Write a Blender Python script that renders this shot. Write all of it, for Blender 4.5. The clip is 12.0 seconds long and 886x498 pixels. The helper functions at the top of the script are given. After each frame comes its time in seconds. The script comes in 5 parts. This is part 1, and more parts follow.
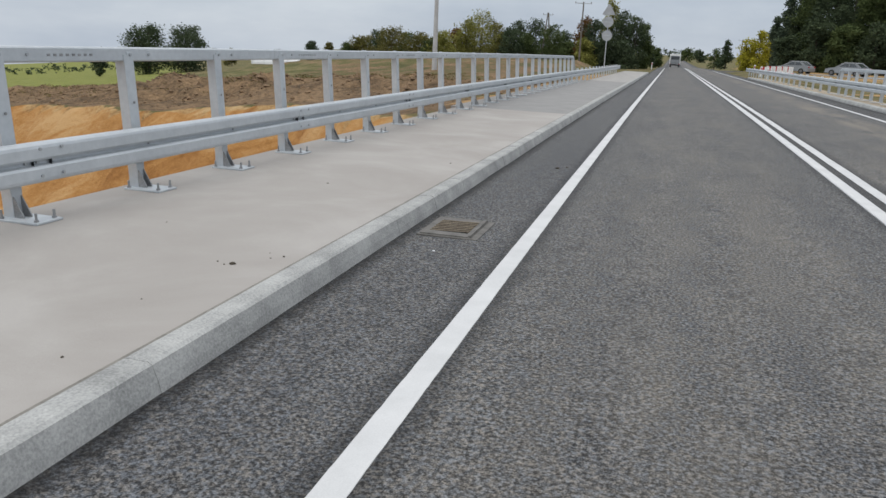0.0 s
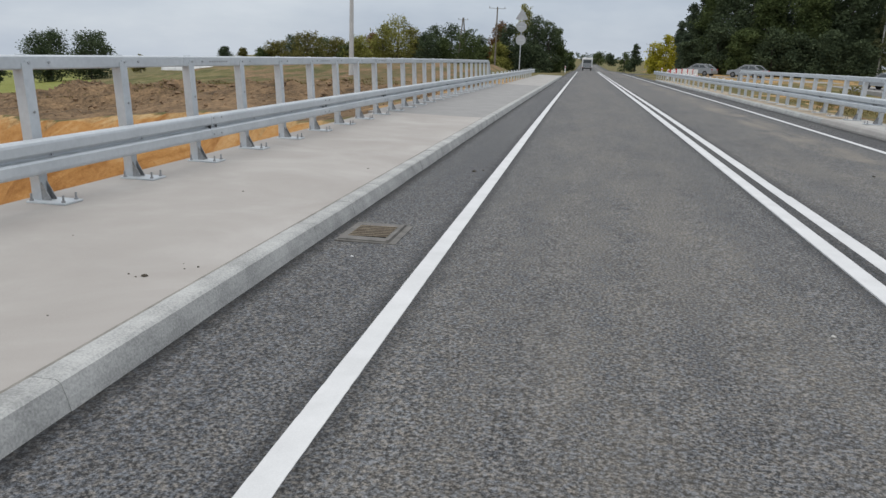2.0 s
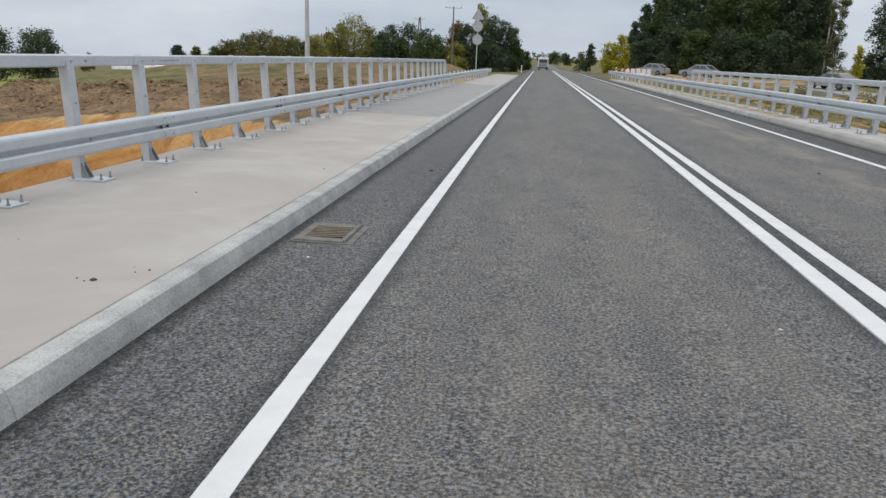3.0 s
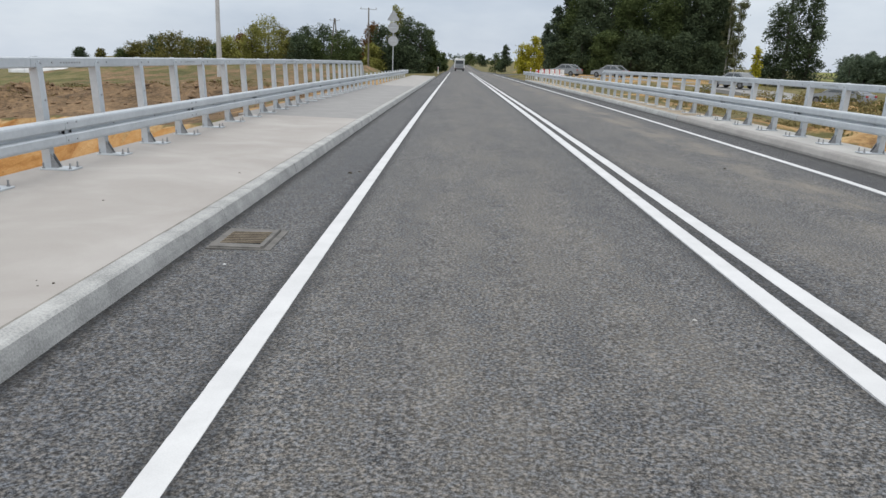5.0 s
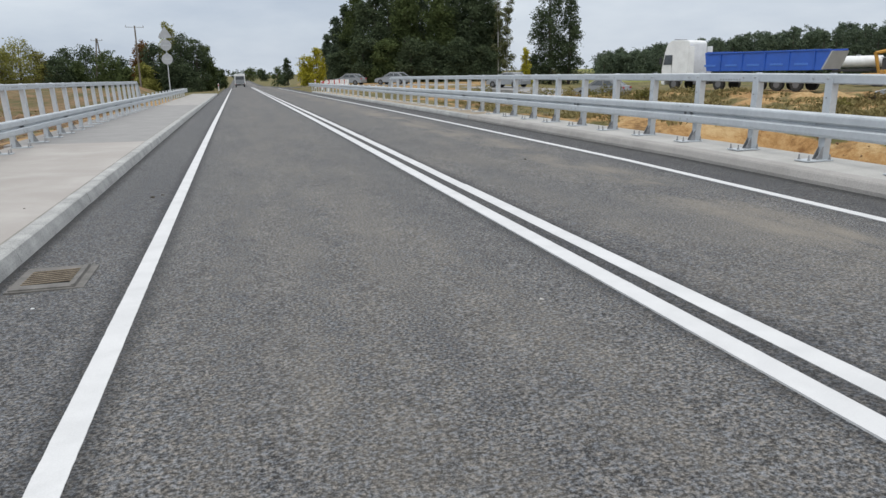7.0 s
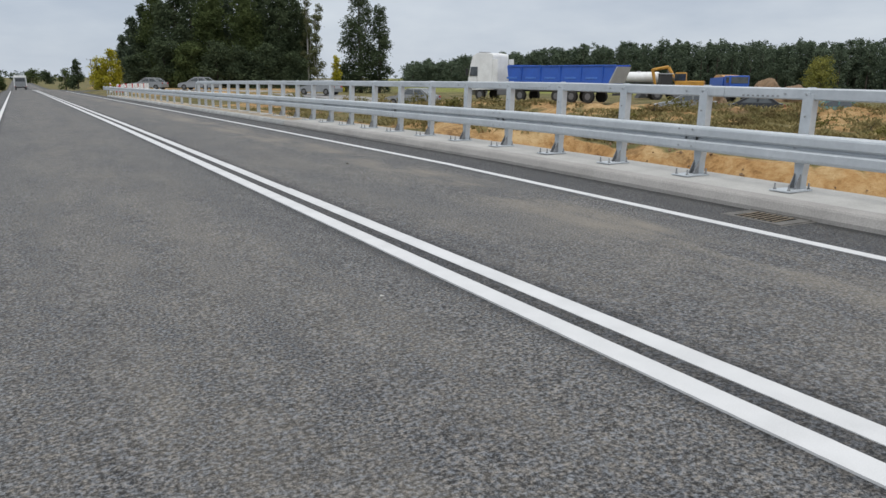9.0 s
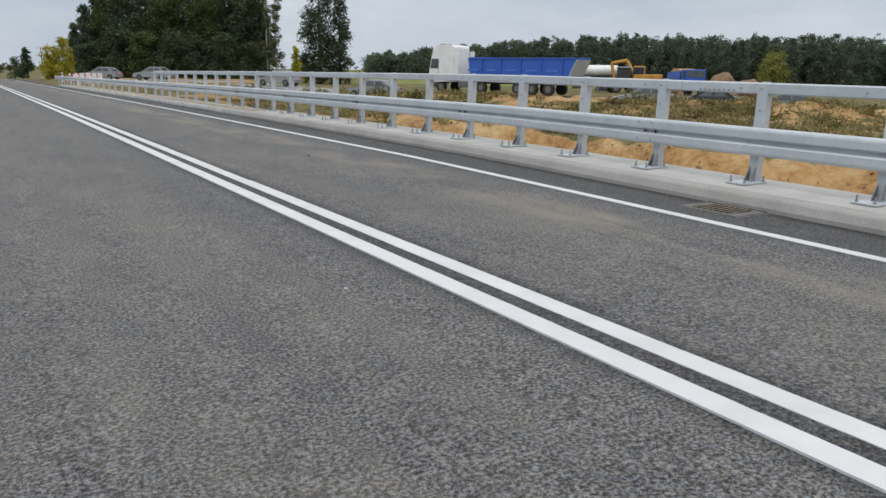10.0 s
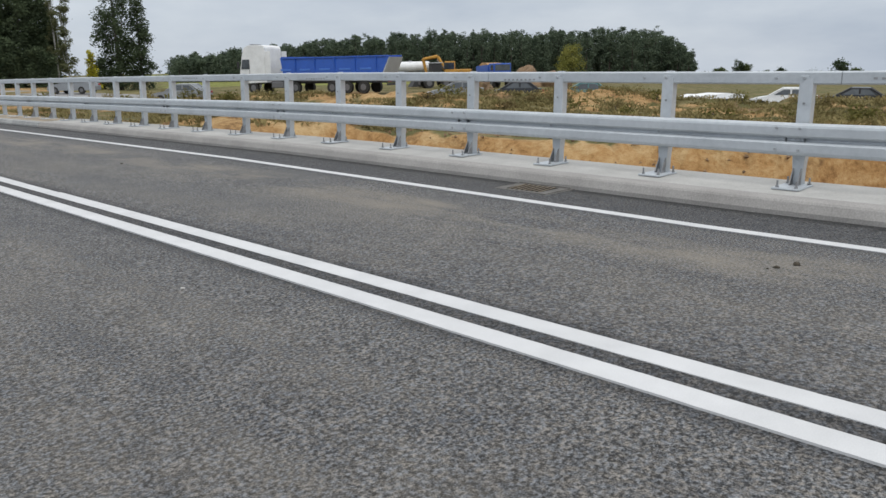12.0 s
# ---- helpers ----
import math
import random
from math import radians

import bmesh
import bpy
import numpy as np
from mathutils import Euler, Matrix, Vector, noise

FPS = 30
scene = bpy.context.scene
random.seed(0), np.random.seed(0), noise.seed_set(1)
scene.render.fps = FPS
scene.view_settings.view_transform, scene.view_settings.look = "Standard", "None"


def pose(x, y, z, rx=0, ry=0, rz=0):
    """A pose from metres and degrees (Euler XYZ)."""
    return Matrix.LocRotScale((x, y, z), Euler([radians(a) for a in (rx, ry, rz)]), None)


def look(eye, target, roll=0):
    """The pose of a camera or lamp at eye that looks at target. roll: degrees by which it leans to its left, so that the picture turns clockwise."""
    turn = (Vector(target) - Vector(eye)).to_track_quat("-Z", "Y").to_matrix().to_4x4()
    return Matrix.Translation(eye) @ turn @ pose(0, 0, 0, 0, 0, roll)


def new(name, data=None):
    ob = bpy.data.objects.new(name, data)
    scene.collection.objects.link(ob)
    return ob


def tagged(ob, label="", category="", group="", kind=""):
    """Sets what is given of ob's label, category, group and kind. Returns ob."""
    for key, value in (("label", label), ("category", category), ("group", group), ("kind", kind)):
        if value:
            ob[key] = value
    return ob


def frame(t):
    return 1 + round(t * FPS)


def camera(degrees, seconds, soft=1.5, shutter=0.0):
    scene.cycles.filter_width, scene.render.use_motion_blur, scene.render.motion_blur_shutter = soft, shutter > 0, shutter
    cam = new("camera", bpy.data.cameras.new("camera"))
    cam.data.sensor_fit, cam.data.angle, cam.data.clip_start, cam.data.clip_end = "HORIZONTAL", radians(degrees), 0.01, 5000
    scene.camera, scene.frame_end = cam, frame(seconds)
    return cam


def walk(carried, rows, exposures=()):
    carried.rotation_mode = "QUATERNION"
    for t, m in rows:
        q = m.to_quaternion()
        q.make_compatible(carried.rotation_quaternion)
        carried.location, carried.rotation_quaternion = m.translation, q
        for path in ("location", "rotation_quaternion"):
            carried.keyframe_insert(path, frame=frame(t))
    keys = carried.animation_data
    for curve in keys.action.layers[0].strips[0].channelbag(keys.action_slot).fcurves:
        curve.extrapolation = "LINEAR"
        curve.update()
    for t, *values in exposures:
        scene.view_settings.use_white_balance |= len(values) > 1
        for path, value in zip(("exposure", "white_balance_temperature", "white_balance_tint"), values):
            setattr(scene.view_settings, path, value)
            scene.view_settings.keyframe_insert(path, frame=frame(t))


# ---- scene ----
# ---------------------------------------------------------------- camera
cam = camera(61.0, 12.0, soft=1.5)
ROWS = [
    (0.0, -0.005, -0.460, 1.451, 74.82, -2.26, 16.48),
    (0.5, -0.016, -0.437, 1.439, 75.05, -2.07, 15.38),
    (1.0, 0.007, -0.452, 1.443, 75.36, -1.95, 13.86),
    (1.5, 0.040, -0.496, 1.459, 75.48, -1.93, 12.17),
    (2.0, 0.044, -0.503, 1.462, 75.38, -2.00, 10.37),
    (2.5, 0.044, -0.501, 1.461, 75.43, -2.07, 8.77),
    (3.0, 0.063, -0.502, 1.464, 75.45, -2.13, 7.20),
    (5.0, 0.065, -0.469, 1.458, 75.77, -1.97, 1.04),
    (5.5, 0.014, -0.408, 1.418, 76.00, -1.99, -1.23),
    (6.0, -0.041, -0.372, 1.401, 77.00, -0.83, -5.16),
    (6.5, -0.100, -0.348, 1.410, 76.38, -1.08, -8.41),
    (7.0, -0.179, -0.391, 1.396, 76.68, 1.08, -15.04),
    (7.5, -0.251, -0.428, 1.403, 77.64, 0.10, -19.49),
    (9.5, -0.323, -0.360, 1.330, 76.69, -0.16, -30.87),
    (10.0, -0.336, -0.374, 1.344, 76.63, -0.63, -31.97),
    (10.5, -0.363, -0.418, 1.340, 76.96, -0.37, -34.59),
    (11.0, -0.416, -0.465, 1.331, 76.81, 0.44, -39.71),
    (11.5, -0.477, -0.538, 1.335, 76.61, 0.26, -43.36),
    (12.0, -0.522, -0.572, 1.325, 76.46, 1.08, -45.71),
]
walk(cam, [(t, pose(x, y, z, rx, ry, rz)) for t, x, y, z, rx, ry, rz in ROWS],
     exposures=[(0.0, -0.10), (2.5, -0.05), (5.0, 0.12), (6.0, 0.11), (7.5, 0.06), (9.5, -0.05), (12.0, -0.06)])

# ---------------------------------------------------------------- sky and light
world = bpy.data.worlds.new("overcast_sky")
scene.world = world
world.use_nodes = True
wn, wl = world.node_tree.nodes, world.node_tree.links
wn.clear()


def wnode(kind, **values):
    n = wn.new(kind)
    for k, v in values.items():
        n.inputs[k].default_value = v
    return n


w_out = wn.new("ShaderNodeOutputWorld")
w_back = wnode("ShaderNodeBackground", Strength=0.1)
w_cloud = wnode("ShaderNodeBackground", Strength=1.0)
w_mix = wnode("ShaderNodeMixShader", Fac=0.93)
w_sky = wn.new("ShaderNodeTexSky")
w_sky.sky_type, w_sky.sun_disc = "NISHITA", False
w_sky.sun_elevation, w_sky.sun_rotation = radians(42), radians(150)
w_co = wn.new("ShaderNodeTexCoord")
w_sep = wn.new("ShaderNodeSeparateXYZ")
w_map = wn.new("ShaderNodeMapping")
w_map.inputs["Scale"].default_value = (1.0, 1.0, 3.2)
w_noise = wnode("ShaderNodeTexNoise", Scale=2.3, Detail=6.0, Roughness=0.55)
w_ramp = wn.new("ShaderNodeValToRGB")
w_ramp.color_ramp.elements[0].position, w_ramp.color_ramp.elements[0].color = 0.32, (0.43, 0.50, 0.61, 1)
w_ramp.color_ramp.elements[1].position, w_ramp.color_ramp.elements[1].color = 0.66, (0.70, 0.755, 0.82, 1)
w_up = wn.new("ShaderNodeMapRange")
w_up.inputs["From Min"].default_value, w_up.inputs["From Max"].default_value = 0.12, 0.9
w_up.inputs["To Min"].default_value, w_up.inputs["To Max"].default_value = 1.0, 1.95
w_tint = wn.new("ShaderNodeMix")
w_tint.data_type = "RGBA"
w_tint.inputs["B"].default_value = (0.79, 0.80, 0.81, 1)
w_high = wn.new("ShaderNodeMapRange")
w_high.inputs["From Min"].default_value, w_high.inputs["From Max"].default_value = 0.15, 0.7
wl.new(w_sep.outputs["Z"], w_high.inputs["Value"])
wl.new(w_high.outputs["Result"], w_tint.inputs["Factor"])
wl.new(w_ramp.outputs["Color"], w_tint.inputs["A"])
w_mul = wn.new("ShaderNodeVectorMath")
w_mul.operation = "SCALE"
wl.new(w_co.outputs["Generated"], w_map.inputs["Vector"])
wl.new(w_map.outputs[0], w_noise.inputs["Vector"])
wl.new(w_noise.outputs["Fac"], w_ramp.inputs["Fac"])
wl.new(w_co.outputs["Generated"], w_sep.inputs[0])
wl.new(w_sep.outputs["Z"], w_up.inputs["Value"])
wl.new(w_tint.outputs["Result"], w_mul.inputs[0])
wl.new(w_up.outputs["Result"], w_mul.inputs["Scale"])
wl.new(w_mul.outputs["Vector"], w_cloud.inputs["Color"])
wl.new(w_sky.outputs[0], w_back.inputs["Color"])
wl.new(w_back.outputs[0], w_mix.inputs[1])
wl.new(w_cloud.outputs[0], w_mix.inputs[2])
wl.new(w_mix.outputs[0], w_out.inputs["Surface"])

sun_data = bpy.data.lights.new("sun", "SUN")
sun_data.energy, sun_data.angle, sun_data.color = 0.85, radians(25), (1.0, 0.97, 0.93)
sun = new("sun", sun_data)
sun.matrix_world = look((0, 0, 60), (18, 33, 0))


# ---------------------------------------------------------------- materials
def shader(name, rough=0.7, metal=0.0, spec=0.4):
    m = bpy.data.materials.new(name)
    m.use_nodes = True
    b = m.node_tree.nodes["Principled BSDF"]
    b.inputs["Roughness"].default_value, b.inputs["Metallic"].default_value = rough, metal
    b.inputs["Specular IOR Level"].default_value = spec
    return m, m.node_tree.nodes, m.node_tree.links, b


def noise_tex(nodes, links, vec, scale, detail=4.0, rough=0.6, dist=0.0):
    n = nodes.new("ShaderNodeTexNoise")
    n.inputs["Scale"].default_value, n.inputs["Detail"].default_value = scale, detail
    n.inputs["Roughness"].default_value, n.inputs["Distortion"].default_value = rough, dist
    links.new(vec, n.inputs["Vector"])
    return n.outputs["Fac"]


def ramp(nodes, links, fac, stops):
    r = nodes.new("ShaderNodeValToRGB")
    e = r.color_ramp.elements
    while len(e) < len(stops):
        e.new(0.5)
    for el, (p, c) in zip(e, stops):
        el.position, el.color = p, (*c, 1)
    links.new(fac, r.inputs["Fac"])
    return r.outputs["Color"]


def mixed(nodes, links, fac, a, b, mode="MIX"):
    n = nodes.new("ShaderNodeMix")
    n.data_type, n.blend_type = "RGBA", mode
    for sock, v in ((n.inputs["Factor"], fac), (n.inputs["A"], a), (n.inputs["B"], b)):
        if isinstance(v, (int, float)):
            sock.default_value = v
        elif isinstance(v, tuple):
            sock.default_value = (*v, 1)
        else:
            links.new(v, sock)
    return n.outputs["Result"]


def bumped(nodes, links, b, height, strength, dist):
    n = nodes.new("ShaderNodeBump")
    n.inputs["Strength"].default_value, n.inputs["Distance"].default_value = strength, dist
    links.new(height, n.inputs["Height"])
    links.new(n.outputs["Normal"], b.inputs["Normal"])


def place_vec(nodes, scale=None):
    """World-size coordinates of a thing that stands unscaled."""
    n = nodes.new("ShaderNodeNewGeometry")
    return n.outputs["Position"]


def stretched(nodes, links, vec, scale):
    n = nodes.new("ShaderNodeMapping")
    n.inputs["Scale"].default_value = scale
    links.new(vec, n.inputs["Vector"])
    return n.outputs[0]


def maths(nodes, links, op, a, b=0.0):
    n = nodes.new("ShaderNodeMath")
    n.operation = op
    for i, v in enumerate((a, b)):
        if isinstance(v, (int, float)):
            n.inputs[i].default_value = v
        else:
            links.new(v, n.inputs[i])
    return n.outputs[0]


def mottled(name, dark, light, scale, fine, rough, bump=0.3, depth=0.004, metal=0.0, spec=0.4, share=0.4):
    """Two scales of variation between two colours, with a fine relief."""
    m, n, l, b = shader(name, rough, metal, spec)
    p = place_vec(n)
    big, small = noise_tex(n, l, p, scale, 5), noise_tex(n, l, p, fine, 3)
    both = maths(n, l, "ADD", maths(n, l, "MULTIPLY", big, 1 - share), maths(n, l, "MULTIPLY", small, share))
    l.new(ramp(n, l, both, [(0.34, dark), (0.66, light)]), b.inputs["Base Color"])
    if bump:
        bumped(n, l, b, small, bump, depth)
    return m


def asphalt_material():
    m, n, l, b = shader("asphalt", 0.82, 0, 0.35)
    p = place_vec(n)
    sep = n.new("ShaderNodeSeparateXYZ")
    l.new(p, sep.inputs[0])
    grain = noise_tex(n, l, p, 160, 2, 0.6)
    coarse = noise_tex(n, l, p, 58, 3, 0.7)
    mix = maths(n, l, "ADD", maths(n, l, "MULTIPLY", coarse, 0.72), maths(n, l, "MULTIPLY", grain, 0.28))
    col = ramp(n, l, mix, [(0.395, (0.009, 0.0093, 0.01)), (0.47, (0.058, 0.058, 0.058)), (0.53, (0.124, 0.1238, 0.1235)), (0.63, (0.238, 0.236, 0.231))])
    lanes = noise_tex(n, l, stretched(n, l, p, (1.0, 0.16, 1.0)), 0.9, 4)
    col = mixed(n, l, 1.0, col, ramp(n, l, lanes, [(0.3, (0.84, 0.85, 0.87)), (0.7, (1.12, 1.11, 1.08))]), "MULTIPLY")
    # uneven binder and stones of warmer and cooler kinds
    col = mixed(n, l, 1.0, col, ramp(n, l, noise_tex(n, l, p, 5.0, 5, 0.65), [(0.34, (0.86, 0.87, 0.89)), (0.66, (1.12, 1.11, 1.09))]), "MULTIPLY")
    col = mixed(n, l, 1.0, col, ramp(n, l, noise_tex(n, l, p, 38, 2, 0.5), [(0.38, (0.92, 0.98, 1.08)), (0.62, (1.07, 1.0, 0.93))]), "MULTIPLY")
    wob = maths(n, l, "MULTIPLY", maths(n, l, "SUBTRACT", noise_tex(n, l, p, 7.5, 6, 0.75), 0.5), 0.26)
    across = maths(n, l, "ADD", sep.outputs["X"], wob)

    def band(x, half, soft):
        """One inside a strip of the road's length, fading out at its edges."""
        r = n.new("ShaderNodeMapRange")
        r.inputs["From Min"].default_value, r.inputs["From Max"].default_value = half + soft, half
        l.new(maths(n, l, "ABSOLUTE", maths(n, l, "SUBTRACT", across, x)), r.inputs["Value"])
        return r.outputs["Result"]
    # dust tracked over the lanes; the gutters and the sides of fresh markings stay black with binder; narrow strips at
    # both kerb feet are darkest
    mud = ramp(n, l, noise_tex(n, l, stretched(n, l, p, (1.1, 0.35, 1.0)), 1.5, 7, 0.7), [(0.40, (0, 0, 0)), (0.66, (1, 1, 1))])
    for x, half, soft, amount in ((0.35, 0.35, 0.9, 0.25), (1.25, 0.1, 0.5, 0.14), (3.2, 0.45, 0.7, 0.24), (4.17, 0.16, 0.36, 0.72)):
        col = mixed(n, l, maths(n, l, "MULTIPLY", maths(n, l, "MULTIPLY", band(x, half, soft), mud), amount), col, (0.228, 0.204, 0.166))
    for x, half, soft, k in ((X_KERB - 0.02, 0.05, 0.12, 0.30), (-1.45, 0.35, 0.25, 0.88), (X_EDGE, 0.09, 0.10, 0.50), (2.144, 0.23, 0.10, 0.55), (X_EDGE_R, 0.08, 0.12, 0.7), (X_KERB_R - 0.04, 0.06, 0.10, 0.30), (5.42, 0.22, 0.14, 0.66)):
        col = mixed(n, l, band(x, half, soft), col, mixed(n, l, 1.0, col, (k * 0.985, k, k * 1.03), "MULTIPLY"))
    l.new(col, b.inputs["Base Color"])
    bumped(n, l, b, mix, 0.6, 0.005)
    return m


X_KERB, X_EDGE, X_MID, X_EDGE_R, X_KERB_R = -1.909, -0.934, 2.140, 4.98, 5.85
ASPHALT = asphalt_material()
PAINT = mottled("road_paint", (0.48, 0.486, 0.492), (0.60, 0.606, 0.612), 3, 160, 0.6, 0.35, 0.002)
def pavement_material():
    m, n, l, b = shader("resin_footway", 0.85, 0, 0.3)
    p = place_vec(n)
    fine = noise_tex(n, l, p, 220, 2)
    smear = noise_tex(n, l, p, 0.8, 5, 0.6, 0.4)
    col = ramp(n, l, smear, [(0.34, (0.306, 0.286, 0.268)), (0.5, (0.335, 0.316, 0.297)), (0.64, (0.374, 0.356, 0.338))])
    col = mixed(n, l, 1.0, col, ramp(n, l, fine, [(0.3, (0.93, 0.93, 0.93)), (0.7, (1.06, 1.06, 1.06))]), "MULTIPLY")
    dirt = ramp(n, l, noise_tex(n, l, p, 26, 5, 0.75), [(0.66, (0, 0, 0)), (0.76, (0.5, 0.5, 0.5))])
    near_kerb = n.new("ShaderNodeMapRange")
    sep = n.new("ShaderNodeSeparateXYZ")
    l.new(p, sep.inputs[0])
    near_kerb.inputs["From Min"].default_value, near_kerb.inputs["From Max"].default_value = -2.70, -2.07
    l.new(sep.outputs["X"], near_kerb.inputs["Value"])
    col = mixed(n, l, maths(n, l, "MULTIPLY", dirt, near_kerb.outputs["Result"]), col, (0.09, 0.08, 0.065))
    l.new(col, b.inputs["Base Color"])
    bumped(n, l, b, fine, 0.25, 0.002)
    return m


PAVE = pavement_material()
PAVE_GREY = mottled("grey_pavement", (0.21, 0.208, 0.205), (0.275, 0.27, 0.265), 1.6, 120, 0.85, 0.25, 0.002)
CONCRETE = mottled("concrete", (0.33, 0.325, 0.31), (0.46, 0.455, 0.435), 2.2, 45, 0.85, 0.3, 0.003)
KERB = mottled("kerb_concrete", (0.20, 0.205, 0.203), (0.455, 0.46, 0.452), 3.0, 80, 0.85, 0.45, 0.003, share=0.5)
KERB_CAST = mottled("cast_kerb_concrete", (0.235, 0.227, 0.216), (0.385, 0.373, 0.357), 1.8, 70, 0.85, 0.35, 0.003, share=0.5)
SEAM = mottled("joint_sealant", (0.12, 0.113, 0.10), (0.26, 0.245, 0.22), 6, 60, 0.7)
TAR = mottled("bitumen_band", (0.018, 0.018, 0.019), (0.05, 0.05, 0.05), 9, 70, 0.75, 0.5, 0.005)
STEEL = mottled("galvanised_steel", (0.44, 0.475, 0.505), (0.55, 0.585, 0.615), 2.0, 18, 0.52, 0.06, 0.001, 0.35, 0.5)
BOLT = mottled("bolt_steel", (0.20, 0.205, 0.21), (0.38, 0.385, 0.39), 8, 60, 0.5, 0, 0, 0.6)
IRON = mottled("cast_iron", (0.08, 0.077, 0.072), (0.18, 0.172, 0.16), 9, 60, 0.7, 0.3, 0.003, 0.2)
RUST = mottled("rusty_bars", (0.12, 0.095, 0.068), (0.24, 0.20, 0.150), 12, 60, 0.8, 0.3, 0.003)
BLACK = mottled("hollow_shade", (0.006, 0.006, 0.006), (0.014, 0.014, 0.013), 6, 40, 0.95, spec=0.05)
TYRE = mottled("tyre_rubber", (0.018, 0.018, 0.018), (0.045, 0.043, 0.04), 6, 40, 0.85)
SIGN_BACK = mottled("sign_back_grey", (0.33, 0.35, 0.37), (0.43, 0.45, 0.47), 3, 30, 0.5, 0, 0, 0.4)
POLE_CONCRETE = mottled("pole_concrete", (0.36, 0.36, 0.36), (0.52, 0.52, 0.52), 2, 30, 0.8)
WOOD = mottled("weathered_wood", (0.10, 0.085, 0.07), (0.20, 0.175, 0.15), 3, 30, 0.85)
BARK = mottled("bark", (0.035, 0.028, 0.022), (0.10, 0.085, 0.07), 4, 24, 0.9, 0.5, 0.02)
BIRCH_BARK = mottled("birch_bark", (0.25, 0.25, 0.24), (0.68, 0.67, 0.64), 3, 12, 0.8)
MUD = mottled("dried_mud", (0.03, 0.026, 0.02), (0.09, 0.075, 0.055), 12, 60, 0.9)


def painted(name, colour, rough=0.35, spread=0.12):
    d = tuple(c * (1 - spread) for c in colour)
    u = tuple(min(1, c * (1 + spread)) for c in colour)
    return mottled(name, d, u, 1.5, 14, rough, 0, 0, 0, 0.5)


WHITE = painted("white_lacquer", (0.72, 0.73, 0.73))
BLUE = painted("blue_lacquer", (0.02, 0.09, 0.42))
BLUE_PALE = painted("pale_blue_lacquer", (0.06, 0.17, 0.55))
SILVER = painted("silver_lacquer", (0.22, 0.235, 0.25), 0.3)
DARK_CAR = painted("black_lacquer", (0.025, 0.027, 0.03), 0.25)
TEAL = painted("teal_lacquer", (0.10, 0.22, 0.23), 0.3)
YELLOW = painted("machine_yellow", (0.46, 0.235, 0.035), 0.6, 0.3)
RED = painted("signal_red", (0.5, 0.03, 0.025), 0.5)
RED_LAMP = painted("red_lens", (0.35, 0.02, 0.02), 0.3)
CHASSIS = painted("chassis_black", (0.03, 0.03, 0.032), 0.7)
RIM = painted("rim_metal", (0.13, 0.13, 0.135), 0.5)
LAMP_GLASS = painted("lamp_glass", (0.5, 0.5, 0.5), 0.2)
GREY_BODY = painted("tipper_grey", (0.40, 0.42, 0.44), 0.5)
PLASTIC = painted("white_sheeting", (0.74, 0.75, 0.76), 0.5)


def glass_material():
    m, n, l, b = shader("tinted_glass", 0.05, 0, 1.0)
    p = place_vec(n)
    l.new(ramp(n, l, noise_tex(n, l, p, 1.5), [(0.3, (0.025, 0.031, 0.035)), (0.7, (0.06, 0.07, 0.076))]), b.inputs["Base Color"])
    return m


GLASS = glass_material()


def leaf_material(name, dark, light, accent=None, share=0.0):
    m, n, l, b = shader(name, 0.85, 0, 0.08)
    g = n.new("ShaderNodeNewGeometry")
    big = noise_tex(n, l, g.outputs["Position"], 0.45, 3)
    both = maths(n, l, "ADD", maths(n, l, "MULTIPLY", big, 0.72), maths(n, l, "MULTIPLY", g.outputs["Random Per Island"], 0.28))
    stops = [(0.25, dark), (0.62, light)]
    if accent:
        stops.append((1 - share, accent))
    l.new(ramp(n, l, both, stops), b.inputs["Base Color"])
    tr = n.new("ShaderNodeBsdfTranslucent")
    l.new(ramp(n, l, both, stops), tr.inputs["Color"])
    mx = n.new("ShaderNodeMixShader")
    mx.inputs[0].default_value = 0.3
    l.new(b.outputs[0], mx.inputs[1])
    l.new(tr.outputs[0], mx.inputs[2])
    l.new(mx.outputs[0], n["Material Output"].inputs["Surface"])
    return m


LEAF_DARK = leaf_material("leaf_dark_green", (0.030, 0.045, 0.028), (0.092, 0.120, 0.066))
LEAF_GREEN = leaf_material("leaf_green", (0.038, 0.058, 0.024), (0.108, 0.138, 0.054))
LEAF_OLIVE = leaf_material("leaf_olive", (0.066, 0.07, 0.024), (0.185, 0.168, 0.055))
LEAF_LIME = leaf_material("leaf_lime", (0.10, 0.115, 0.028), (0.29, 0.28, 0.08))
LEAF_YELLOW = leaf_material("leaf_yellow", (0.19, 0.18, 0.02), (0.47, 0.43, 0.05))
LEAF_RUST = leaf_material("leaf_russet", (0.06, 0.04, 0.015), (0.17, 0.09, 0.035))
LEAF_PINE = leaf_material("pine_needles", (0.042, 0.064, 0.046), (0.122, 0.155, 0.102))
LEAF_BIRCH = leaf_material("birch_leaf", (0.07, 0.085, 0.04), (0.20, 0.21, 0.11))
LEAF_WEED = leaf_material("brown_weed", (0.08, 0.066, 0.030), (0.215, 0.165, 0.08))
GRASS_TUFT = leaf_material("dry_grass", (0.12, 0.108, 0.045), (0.27, 0.225, 0.105), (0.38, 0.31, 0.17), 0.15)


